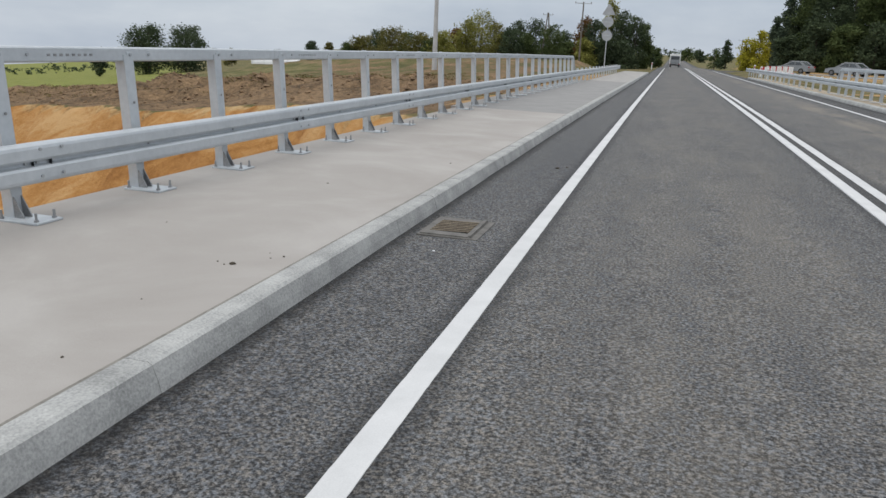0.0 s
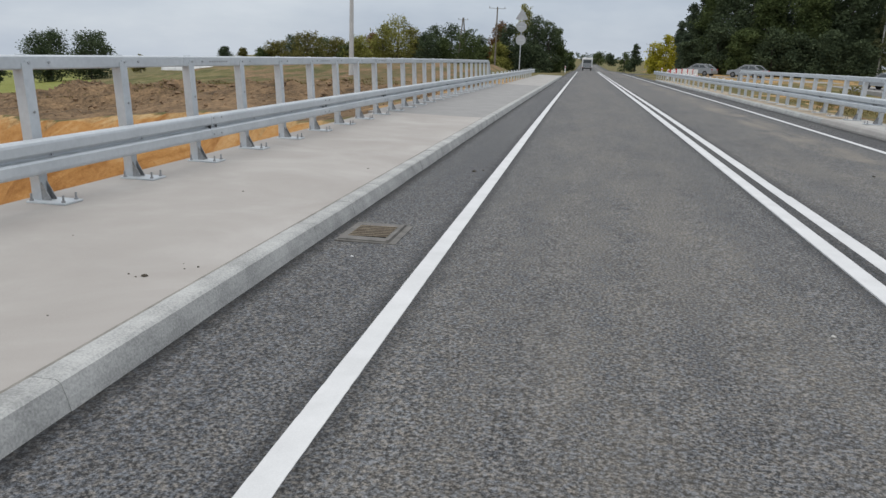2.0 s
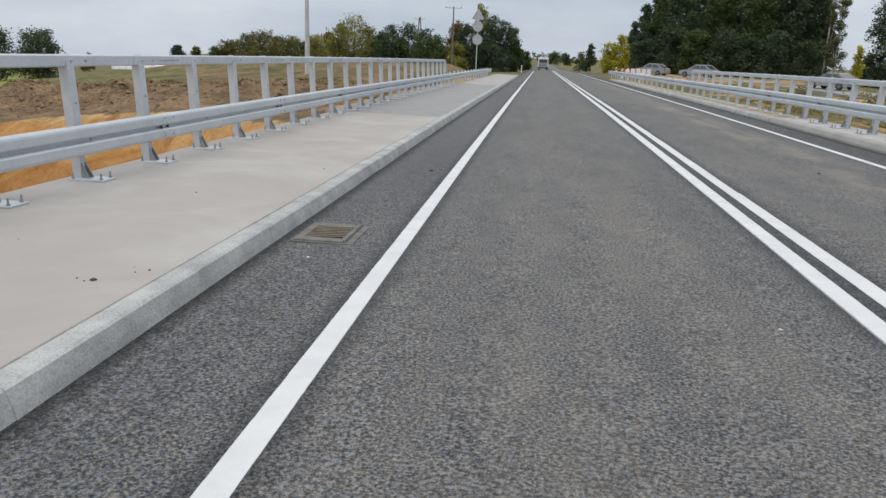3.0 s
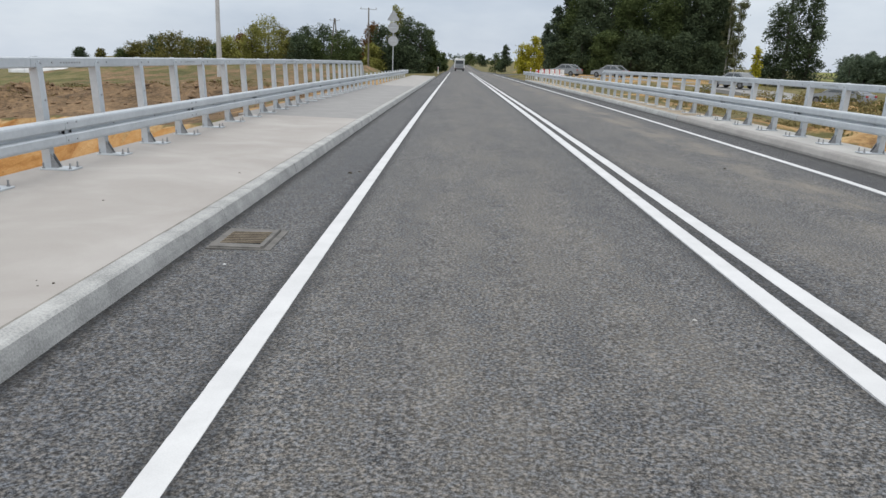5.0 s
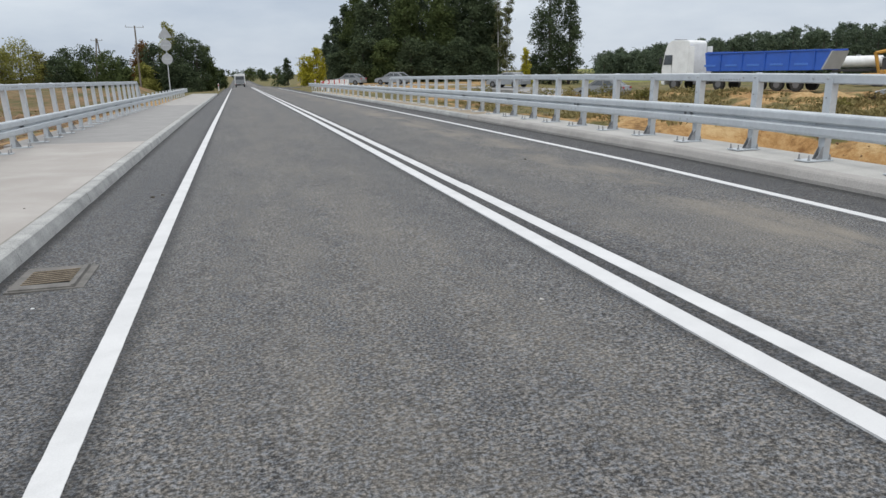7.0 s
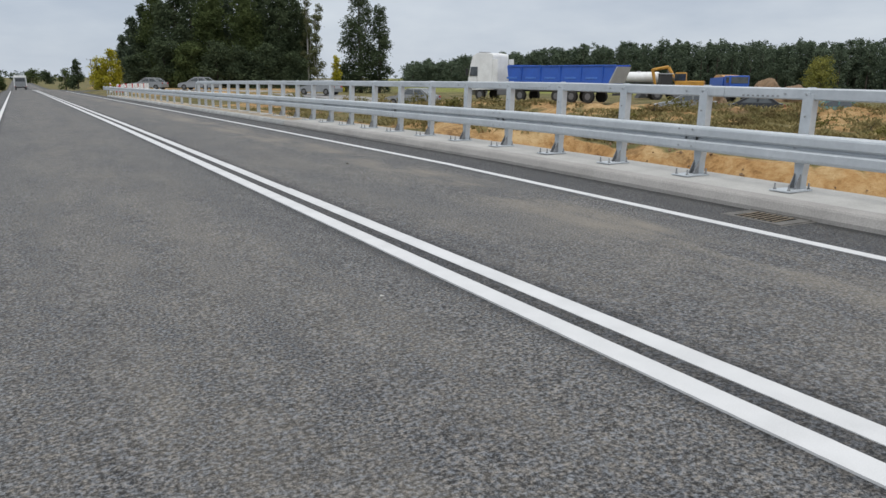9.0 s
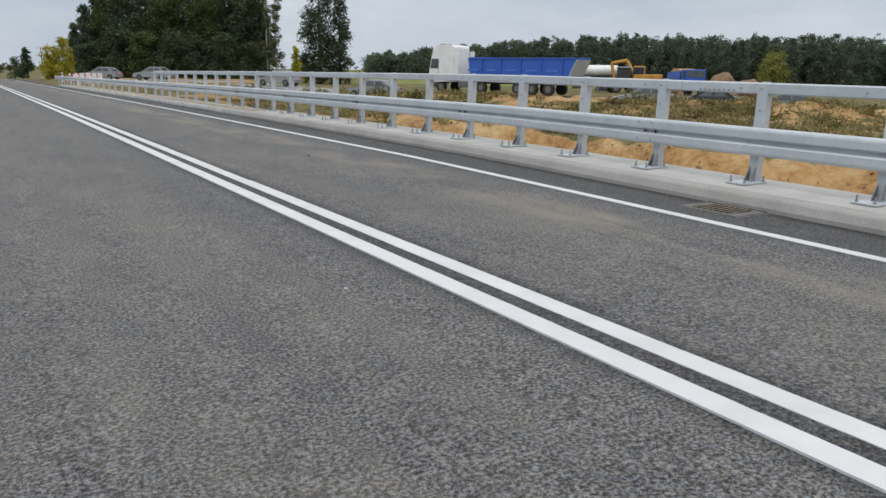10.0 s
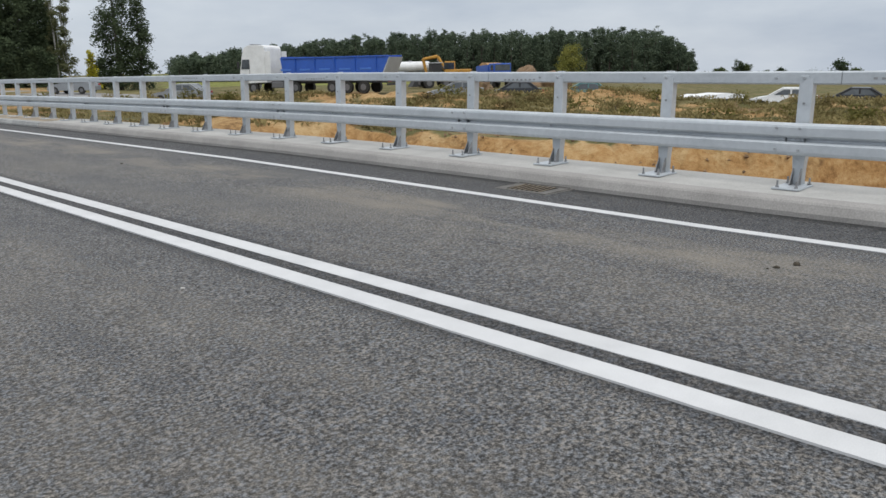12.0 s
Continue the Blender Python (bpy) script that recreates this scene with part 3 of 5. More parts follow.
def barrier(name, side, x_post, y0, step, count, zbase, rail_top, lean, y_beam_end, beam_z, lap_y, slot_y, label):
    root = thing(name, Matrix.Identity(4), label, "guardrail")
    kinds = dict(zip(("post", "base_plate", "stiffener", "anchor_bolt", "spacer", "bolt_hole"),
                     (data_of(n, b, m) for n, b, m in zip(("post", "base_plate", "stiffener", "anchor_bolt", "spacer", "bolt_hole"),
                                                          post_meshes(side, rail_top, lean), (STEEL, STEEL, BOLT, BOLT, STEEL, BOLT)))))
    low = data_of("short_post", box(bmesh.new(), 0, 0, 0.33, 0.09, 0.12, 0.66, 0.008), STEEL)
    ys = [y0 + step * i for i in range(count)]
    for y in ys:
        p = placed("post", kinds["post"], root, pose(x_post, y, zbase + level(x_post, y), -math.degrees(math.atan(2.5e-4 * min(y, 26))), 0, 0))
        placed("base_plate", kinds["base_plate"], p)
        if -4 < y < 22:
            placed("stiffener", kinds["stiffener"], p)
            placed("bolt_hole", kinds["bolt_hole"], p)
            for bx, by in ((-0.275, -0.082), (-0.275, 0.082), (0.012, -0.095), (0.012, 0.095)):
                placed("anchor_bolt", kinds["anchor_bolt"], p, pose(side * bx, by, 0))
        placed("spacer", kinds["spacer"], p)
    y_last = ys[-1]
    y = y_last + step * 1.5
    while y < y_beam_end:
        placed("post", low, root, pose(x_post, y, zbase - 0.05 + level(x_post, y)))
        y += 2.0
    # beam in lapped lengths
    face = x_post - side * 0.105
    lengths = [lap_y + step * 3 * i for i in range(-2, 40) if lap_y + step * 3 * i < y_beam_end]
    for i, s in enumerate(lengths):
        e = min(s + step * 3 + 0.16, y_beam_end)
        proud = 0.004 if i % 2 else 0.0
        part("beam", swept(BEAM_SHEET, steps(s, e, 1.333), lambda x: face - side * (x + proud), lambda y: beam_z + level(x_post, y)), STEEL, root)
    # lap bolts and post bolts
    bolt = data_of("beam_bolt", tube(bmesh.new(), (0, 0, 0), (0, 0, 0.012), 0.0125, seg=8), SIGN_BACK)
    turn = pose(0, 0, 0, 0, -side * 90, 0)
    lap = data_of("splice_plate", box(bmesh.new(), 0, 0, 0, 0.004, 0.23, 0.03, 0.001), STEEL)
    for s in lengths[1:]:
        if s > 24:
            break
        placed("splice_plate", lap, root, Matrix.Translation((face - side * 0.038, s + 0.11, beam_z + 0.15 + level(x_post, s))))
        for dy, dz, depth in ((0.04, 0.245, 0.084), (0.04, 0.055, 0.084), (0.05, 0.15, 0.038), (0.17, 0.15, 0.038), (0.24, 0.245, 0.084), (0.24, 0.055, 0.084)):
            placed("bolt", bolt, root, Matrix.Translation((face - side * (depth + 0.003), s + dy, beam_z + dz + level(x_post, s))) @ turn)
    for y in ys:
        if y < 24:
            placed("bolt", bolt, root, Matrix.Translation((face - side * 0.038, y, beam_z + 0.15 + level(x_post, y))) @ turn)
    # handrail: rounded box lengths with a splice each four posts
    xr = x_post + side * (lean + 0.005)
    r, hw, ht = 0.014, 0.042, 0.116
    prof = [(-hw, r), (-hw + r * 0.4, r * 0.4), (-hw + r, 0), (hw - r, 0), (hw - r * 0.4, r * 0.4), (hw, r), (hw, ht - r), (hw - r * 0.4, ht - r * 0.4), (hw - r, ht), (-hw + r, ht), (-hw + r * 0.4, ht - r * 0.4), (-hw, ht - r)]
    y_end = y_last + 0.15
    pieces = [lap_y - 0.2 + step * 3 * i for i in range(-2, 30) if lap_y - 0.2 + step * 3 * i < y_end]
    for i, s in enumerate(pieces):
        e = min(s + step * 3 - 0.006, y_end)
        part("handrail", swept(prof, steps(s, e, 1.333), lambda x: xr + x, lambda y: zbase + rail_top - ht + level(x_post, y)), STEEL, root)
    slot = data_of("rail_slot", box(bmesh.new(), 0, 0, 0, 0.004, 0.030, 0.018, 0.0015), BOLT)
    lug = data_of("rail_lug", box(bmesh.new(), 0, 0, 0, 0.012, 0.075, 0.045, 0.004), STEEL)
    for s in pieces:
        if s < 22:
            for k in range(8):
                placed("rail_slot", slot, root, pose(xr - side * 0.043, s + slot_y + k * 0.062, zbase + rail_top - 0.062 + level(x_post, s)))
    for y in ys:
        if y < 24:
            lg = placed("rail_lug", lug, root, pose(xr - side * 0.044, y + 0.02, zbase + rail_top - 0.06 + level(x_post, y)))
            placed("rail_bolt", bolt, lg, Matrix.Translation((-side * 0.006, 0, 0)) @ turn)
            placed("rail_bolt", bolt, root, Matrix.Translation((xr - side * 0.043, y + 0.27, zbase + rail_top - 0.058 + level(x_post, y))) @ turn)
            cap = placed("rail_cap", lug, root, pose(xr, y, zbase + rail_top + 0.003 + level(x_post, y), 0, 90, 0))
    # end post bent down from the handrail to the beam
    bm = bmesh.new()
    zt = zbase + rail_top - 0.06 + level(x_post, y_end)
    for p, q in (((xr, y_end - 0.03, zt), (xr, y_end + 0.25, zt - 0.05)), ((xr, y_end + 0.25, zt - 0.05), (xr - side * 0.05, y_end + 0.62, zt - 0.62))):
        tube(bm, p, q, 0.05, seg=8)
    part("end_bend", bm, STEEL, root)
    part("beam_end", box(bmesh.new(), face - side * 0.045, y_beam_end + 0.03, beam_z + 0.15 + level(x_post, y_beam_end), 0.10, 0.06, 0.31, 0.02), STEEL, root)
    return root


barrier("bridge_barrier", -1, -4.385, 5.05 - 1.333 * 5, 1.333, 29, 0.137, 1.193, 0.05, 67.5, 0.39, 3.77, 0.62, "galvanised steel barrier with handrail on the footway edge")
barrier("bridge_barrier", 1, 6.60, 1.88 - 1.333 * 3, 1.333, 28, 0.218, 1.017, 0.03, 73, 0.505, 1.80, 3.3, "galvanised steel barrier with low handrail on the verge")


# ---------------------------------------------------------------- gully grates in the gutters
def gully_grate(cx, cy, z, w, d, label):
    root = thing("gully_grate", pose(cx, cy, z), label, "drain grate", "road gullies")
    f = bmesh.new()
    t = 0.055
    for bx, by, sx, sy in ((-w / 2 + t / 2, 0, t, d), (w / 2 - t / 2, 0, t, d), (0, -d / 2 + t, w - 2 * t, 2 * t), (0, d / 2 - t, w - 2 * t, 2 * t)):
        box(f, bx, by, 0.0, sx, sy, 0.03, 0.003)
    part("frame", f, IRON, root)
    part("apron", box(bmesh.new(), 0.02, 0, -0.008, w + 0.08, d + 0.05, 0.028, 0.004), IRON, root, "worn outer frame")
    # no open sump: a black sheet gives the slots the hollow's shade
    part("sump_shade", box(bmesh.new(), 0, 0, 0.0125, w - 2 * t, d - 4 * t, 0.003), BLACK, root, "black sheet between the bars, standing in for the hollow's shade")
    bar = data_of("bar", box(bmesh.new(), 0, 0, 0.009, w - 2 * t + 0.01, 0.019, 0.010, 0.002), RUST)
    n = 7
    for i in range(n):
        placed("bar", bar, root, pose(0, -d / 2 + 2 * t + (i + 0.5) * (d - 4 * t) / n, 0.006, 0, 0, 7))
    part("rib", box(bmesh.new(), w / 2 - 0.015, 0, 0.018, 0.022, d * 0.98, 0.014, 0.003), IRON, root, "raised iron edge of the frame")
    return root


gully_grate(-1.57, 5.39, -0.006, 0.42, 0.62, "cast-iron gully grate with rusty bars in the gutter")
gully_grate(5.60, 4.15, 0.090, 0.44, 0.66, "cast-iron gully grate with tan bars beside the verge kerb")


# ---------------------------------------------------------------- clods and chips lying about
def clod(x, y, z, r, mat, label, seed):
    rnd = random.Random(seed)
    bm = bmesh.new()
    bmesh.ops.create_icosphere(bm, subdivisions=2, radius=r)
    for v in bm.verts:
        k = 0.75 + 0.5 * noise.noise(v.co * (1.6 / r) + Vector((seed, 0, 0)))
        v.co = Vector((v.co.x * k * 1.25, v.co.y * k, max(-0.2 * r, v.co.z * k * 0.7)))
    ob = part("mud_clod", bm, mat, None, "", True)
    ob.matrix_basis = pose(x, y, z + 0.12 * r, 0, 0, rnd.uniform(0, 360))
    return tagged(ob, label, "clod", "bits of dirt")


CLODS = [(-2.42, 3.387, 0.122, 0.020), (-2.53, 3.40, 0.122, 0.008), (-2.46, 3.36, 0.122, 0.007), (-2.22, 3.66, 0.12, 0.009), (-2.28, 3.60, 0.12, 0.006), (-2.34, 3.70, 0.12, 0.005),
         (-2.327, 1.916, 0.12, 0.009), (-2.50, 2.65, 0.12, 0.007), (-3.05, 6.1, 0.126, 0.011), (-2.36, 8.0, 0.12, 0.010), (-3.4, 4.1, 0.13, 0.006),
         (4.25, 1.034, 0.09, 0.030), (4.10, 1.10, 0.09, 0.020), (4.04, 1.13, 0.09, 0.012), (3.8, 9.9, 0.092, 0.02), (-1.25, 9.1, -0.003, 0.03), (-1.15, 9.25, -0.003, 0.02)]
for i, (x, y, z, r) in enumerate(CLODS):
    clod(x, y, z + level(x, y), r, MUD, "dark dried clod of mud on the concrete" if x < -2 else "dark dried clod of mud on the asphalt", i + 1)
clod(-1.52, 4.62, -0.004, 0.012, WHITE, "white chip of paint on the asphalt", 40)
clod(1.458, 3.561, 0.075, 0.016, CONCRETE, "pale pebble pressed into the asphalt", 41)


# ---------------------------------------------------------------- trees and shrubs
def polar(az, d):
    return warp(d * math.sin(radians(az)), d * math.cos(radians(az)))


def height_at(x, y):
    return ground_at(x, y)[0]


def leaf_cloud(rng, centres, radii, n, size, flat=0.55):
    """Leaf blades in sprays round the shells of many lumps; returns corners and quads."""
    pick = rng.choice(len(centres), n // 14 + 1, p=(radii ** 2) / (radii ** 2).sum())
    way = rng.normal(size=(len(pick), 3))
    way /= np.linalg.norm(way, axis=1)[:, None]
    spray = centres[pick] + way * (radii[pick] * rng.uniform(0.55, 1.06, len(pick)) ** 0.7)[:, None]
    idx = rng.integers(0, len(spray), n)
    c = spray[idx] + rng.normal(size=(n, 3)) * (radii[pick][idx] * 0.22 + size * 0.5)[:, None] * [1, 1, 0.8]
    u = rng.normal(size=(n, 3))
    u[:, 2] *= flat
    u /= np.linalg.norm(u, axis=1)[:, None]
    w = np.cross(u, rng.normal(size=(n, 3)))
    w /= np.linalg.norm(w, axis=1)[:, None]
    s = size * rng.uniform(0.5, 1.2, n)[:, None]
    quad = np.stack([c - u * s, c + w * s * 0.55, c + u * s, c - w * s * 0.55], 1)
    return quad.reshape(-1, 3)


def quads_mesh(name, pts, mat):
    faces = np.arange(len(pts)).reshape(-1, 4)
    me = bpy.data.meshes.new(name)
    me.from_pydata(pts.tolist(), [], faces.tolist())
    me.materials.append(mat)
    me.update()
    return me


def crown_lumps(rng, shape, height, width, low):
    """Centres and radii of the lumps that make a crown of that outline."""
    c, r = [], []
    n = {"round": 16, "tall": 26, "bush": 10, "cone": 18, "open": 14, "pine": 12}[shape]
    for i in range(n):
        f = (i + 0.5) / n
        z = low + (height - low) * f
        if shape == "round":
            half = width / 2 * math.sin(math.pi * (0.12 + 0.83 * f)) ** 0.7
        elif shape == "tall":
            half = width / 2 * (0.75 + 0.3 * math.sin(math.pi * f * 1.1)) * (1 - max(0, f - 0.65) * 1.9)
        elif shape == "open":
            half = width / 2 * (0.7 + 0.3 * math.sin(7 * f)) * (1 - max(0, f - 0.7) * 1.8)
        elif shape == "cone":
            half = width / 2 * (1.02 - f) ** 0.8
        elif shape == "pine":
            half = width / 2 * math.sin(math.pi * (0.25 + 0.7 * f))
        else:
            half = width / 2 * math.sqrt(max(0.05, 1 - f * f))
        for _ in range(3 if shape in ("tall", "round") else 2):
            a, k = rng.uniform(0, 2 * math.pi), half * rng.uniform(0.25, 0.72)
            lump = max(0.18 * width * rng.uniform(0.6, 1.1), 0.3) * (0.6 + 0.4 * half / (width / 2))
            c.append((k * math.cos(a), k * math.sin(a), min(z + rng.uniform(-0.4, 0.4), height - lump * 0.6)))
            r.append(lump)
    return np.array(c), np.array(r)


def limb(bm, pts, r0, r1, seg=6):
    n = len(pts)
    rows = []
    for i, p in enumerate(pts):
        r = r0 + (r1 - r0) * i / (n - 1)
        rows.append([bm.verts.new(Vector(p) + Vector((r * math.cos(2 * math.pi * k / seg), r * math.sin(2 * math.pi * k / seg), 0))) for k in range(seg)])
    for a, b in zip(rows, rows[1:]):
        for k in range(seg):
            bm.faces.new((a[k], a[(k + 1) % seg], b[(k + 1) % seg], b[k]))
    bm.faces.new(rows[0][::-1])
    bm.faces.new(rows[-1])


def tree(az, d, top_el, width, leaf, shape, label, category="tree", group="", low=0.12, n=2600, size=0.26, bark=None, seed=1):
    x, y = polar(az, d)
    z0 = height_at(x, y)
    height = 1.36 + d * math.tan(radians(top_el)) - dip(x, y) - z0
    rng = np.random.default_rng(seed * 101 + 7)
    root = thing("shrub" if category == "shrub" else "tree", pose(x, y, z0 - 0.05, 0, 0, seed * 47 % 360), label, category, group)
    c, r = crown_lumps(rng, shape, height, width * 1.15, height * low)
    n, size = (int(n * 2.4), size * 0.66) if d > 60 else (n, size)
    placed("crown", quads_mesh("crown", leaf_cloud(rng, c, r, n, size), leaf), root)
    bm = bmesh.new()
    lean = rng.uniform(-0.25, 0.25, 2)
    rt = (0.018 * height + 0.04) * (0.45 if bark else 1)
    limb(bm, [(0, 0, -0.3), (lean[0] * 0.3, lean[1] * 0.3, height * 0.3), (lean[0], lean[1], height * 0.62), (lean[0] * 1.3, lean[1] * 1.3, height * 0.9)], rt, rt * 0.2, 8)
    for i in rng.choice(len(c), min(9, len(c)), replace=False):
        z = c[i][2] * 0.62
        limb(bm, [(lean[0] * 0.5, lean[1] * 0.5, z * 0.85), (c[i][0] * 0.45, c[i][1] * 0.45, z), tuple(c[i])], rt * 0.4, rt * 0.08, 5)
    part("trunk", bm, bark or BARK, root)
    return root


WOODS = "wood beside the road"
ROW = "tree row past the field"
# pair of round trees in the field and their neighbours
tree(-41.4, 118, 2.35, 7.2, LEAF_DARK, "round", "round dark green tree in the field", group="field trees", n=4200, size=0.27, low=0.05, seed=1)
tree(-38.7, 119, 2.15, 7.2, LEAF_DARK, "round", "broad dark green tree in the field", group="field trees", n=4200, size=0.27, low=0.05, seed=2)
tree(-44.9, 125, 0.95, 2.6, LEAF_DARK, "round", "small dark tree in the field", group="field trees", n=1500, seed=3)
tree(-35.2, 150, 0.45, 2.6, LEAF_OLIVE, "bush", "low pale green tree in the field", group="field trees", n=900, seed=4)
tree(-28.9, 140, 0.62, 2.6, LEAF_DARK, "round", "dark round tree behind the soil heap", group=ROW, n=1600, seed=5)
tree(-27.6, 142, 0.50, 2.0, LEAF_OLIVE, "round", "small olive tree behind the soil heap", group=ROW, n=1300, seed=6)
for i, (az, el, w, leaf, shape) in enumerate([
        (-25.0, 0.75, 4.0, LEAF_OLIVE, "round"), (-23.6, 1.15, 4.4, LEAF_DARK, "round"), (-22.6, 1.45, 4.6, LEAF_OLIVE, "round"), (-21.4, 1.0, 4.2, LEAF_GREEN, "round"),
        (-20.0, 0.85, 4.5, LEAF_OLIVE, "round"), (-18.4, 1.0, 4.2, LEAF_LIME, "round"), (-17.2, 1.3, 3.6, LEAF_RUST, "round"), (-16.4, 1.9, 3.6, LEAF_LIME, "round"), (-15.3, 2.6, 5.0, LEAF_LIME, "round"),
        (-14.2, 1.9, 4.0, LEAF_OLIVE, "round"), (-12.9, 1.45, 3.6, LEAF_DARK, "round"), (-12.2, 1.9, 3.8, LEAF_DARK, "round"), (-10.9, 2.15, 4.4, LEAF_DARK, "round"), (-9.6, 1.7, 4.0, LEAF_GREEN, "round"),
        (-8.6, 1.3, 3.6, LEAF_DARK, "round"), (-26.1, 0.3, 2.8, LEAF_GREEN, "bush"), (-19.2, 0.6, 3.8, LEAF_GREEN, "bush"), (-13.5, 1.0, 3.5, LEAF_OLIVE, "bush"), (-11.6, 1.0, 3.5, LEAF_GREEN, "bush")]):
    kind = {LEAF_GREEN: "green tree in the row past the field", LEAF_DARK: "dark green tree in the row past the field", LEAF_OLIVE: "olive-yellow tree in the row past the field", LEAF_RUST: "russet autumn tree in the row past the field", LEAF_LIME: "yellow-green autumn tree in the row past the field"}[leaf]
    tree(az, 118 + 6 * math.sin(i * 2.3), el + 0.12, w * 1.25, leaf, shape, kind, group=ROW, n=2000, size=0.25, low=0.03, seed=20 + i)
# clump by the road on the footway's side
for i, (az, d, el, w, leaf, shape, what) in enumerate([
        (-6.9, 100, 2.75, 3.2, LEAF_RUST, "round", "thin russet-topped tree in the roadside clump"), (-6.0, 98, 2.4, 4.0, LEAF_DARK, "round", "dark tree in the roadside clump"), (-5.0, 101, 4.0, 3.6, LEAF_LIME, "tall", "tall yellow-green tree in the roadside clump"),
        (-4.2, 99, 3.1, 4.4, LEAF_DARK, "round", "dark tree in the roadside clump"), (-3.1, 101, 2.75, 4.2, LEAF_DARK, "round", "dark tree in the roadside clump"), (-2.3, 104, 2.2, 3.2, LEAF_GREEN, "round", "green tree in the roadside clump"),
        (-6.9, 96, 0.9, 3.6, LEAF_LIME, "bush", "yellowing bush in the roadside clump"), (-5.2, 97, 0.9, 3.6, LEAF_DARK, "bush", "dark bush in the roadside clump"), (-3.7, 97, 0.8, 3.6, LEAF_DARK, "bush", "dark bush in the roadside clump"),
        (-1.9, 108, 0.8, 2.6, LEAF_DARK, "bush", "dark bush in the roadside clump"), (-1.2, 140, 0.4, 2.6, LEAF_GREEN, "bush", "green bush at the roadside"), (-8.0, 104, 0.6, 3.6, LEAF_GREEN, "bush", "green bush in the roadside clump")]):
    tree(az, d, el, w, leaf, shape, what, "shrub" if shape == "bush" else "tree", "roadside clump", n=2600, size=0.22, low=0.02, seed=60 + i)
# wood on the other side of the road
for i, (az, d, el, w, leaf, shape) in enumerate([
        (7.3, 116, 3.0, 3.6, LEAF_PINE, "cone"), (8.0, 114, 4.3, 3.8, LEAF_PINE, "cone"), (8.8, 113, 5.2, 4.2, LEAF_DARK, "cone"), (9.7, 111, 6.0, 4.8, LEAF_GREEN, "tall"), (11.0, 108, 6.9, 6.4, LEAF_DARK, "tall"), (12.4, 116, 7.5, 6.6, LEAF_DARK, "tall"),
        (13.6, 107, 7.2, 5.0, LEAF_GREEN, "tall"), (15.0, 111, 7.9, 5.6, LEAF_PINE, "tall"), (16.4, 105, 7.0, 4.8, LEAF_GREEN, "tall"), (17.7, 110, 7.7, 5.4, LEAF_DARK, "tall"), (18.9, 106, 7.0, 5.6, LEAF_DARK, "tall"), (20.1, 108, 6.6, 5.4, LEAF_DARK, "tall"),
        (10.2, 104, 2.6, 5.0, LEAF_DARK, "bush"), (12.0, 103, 2.4, 5.4, LEAF_GREEN, "bush"), (14.1, 102, 2.6, 5.6, LEAF_DARK, "bush"), (16.0, 102, 2.2, 5.4, LEAF_DARK, "bush"), (18.0, 101, 2.4, 5.4, LEAF_DARK, "bush"), (19.9, 101, 1.8, 4.6, LEAF_DARK, "bush"), (8.4, 106, 1.6, 4.2, LEAF_DARK, "bush"),
        (9.0, 122, 3.6, 6.0, LEAF_DARK, "round"), (13.0, 124, 5.0, 8.0, LEAF_DARK, "round"), (17.0, 122, 5.0, 8.0, LEAF_DARK, "round"), (20.6, 118, 3.2, 5.0, LEAF_DARK, "round")]):
    tree(az, d, el, w, leaf, shape, "tall dark green tree in the wood" if shape != "bush" else "dark undergrowth at the edge of the wood", "shrub" if shape == "bush" else "tree", WOODS, n=6500 if shape == "tall" else 3200, size=0.30, low=0.04, seed=100 + i)
tree(21.9, 104, 5.6, 2.8, LEAF_BIRCH, "open", "thin pale-leaved birch at the edge of the wood", group=WOODS, n=1900, size=0.20, low=0.15, bark=BIRCH_BARK, seed=140)
tree(21.2, 106, 6.6, 2.6, LEAF_BIRCH, "open", "tall thin birch at the edge of the wood", group=WOODS, n=1700, size=0.20, low=0.2, bark=BIRCH_BARK, seed=141)
tree(25.4, 98, 6.6, 5.0, LEAF_DARK, "tall", "tall dark tree standing free of the wood", n=5200, size=0.24, low=0.06, seed=142)
tree(26.9, 99, 5.6, 4.0, LEAF_DARK, "tall", "dark tree standing free of the wood", n=3600, size=0.24, low=0.04, seed=143)
tree(23.4, 94, 1.75, 1.9, LEAF_YELLOW, "cone", "small yellow autumn tree beside the wood", n=1300, size=0.2, low=0.02, seed=144)
tree(24.2, 99, 0.9, 4.0, LEAF_DARK, "bush", "dark bush under the free-standing tree", "shrub", n=1500, seed=145)
# yellow trees by the far road
tree(6.35, 100, 2.0, 2.6, LEAF_YELLOW, "tall", "bright yellow autumn tree by the road", group="yellow trees", n=1800, size=0.2, low=0.03, seed=150)
tree(5.5, 101, 1.4, 2.6, LEAF_YELLOW, "round", "yellow-green autumn tree by the road", group="yellow trees", n=1600, size=0.2, low=0.03, seed=151)
tree(4.0, 150, 1.3, 3.2, LEAF_DARK, "cone", "dark conifer beside the far road", n=1400, seed=152)
tree(3.2, 170, 0.6, 3.2, LEAF_GREEN, "bush", "green bush beside the far road", n=900, seed=153)
tree(1.1, 330, 0.45, 7, LEAF_GREEN, "bush", "distant tree at the end of the road", n=900, size=0.5, seed=154)
tree(2.0, 340, 0.35, 7, LEAF_DARK, "bush", "distant tree at the end of the road", n=900, size=0.5, seed=155)
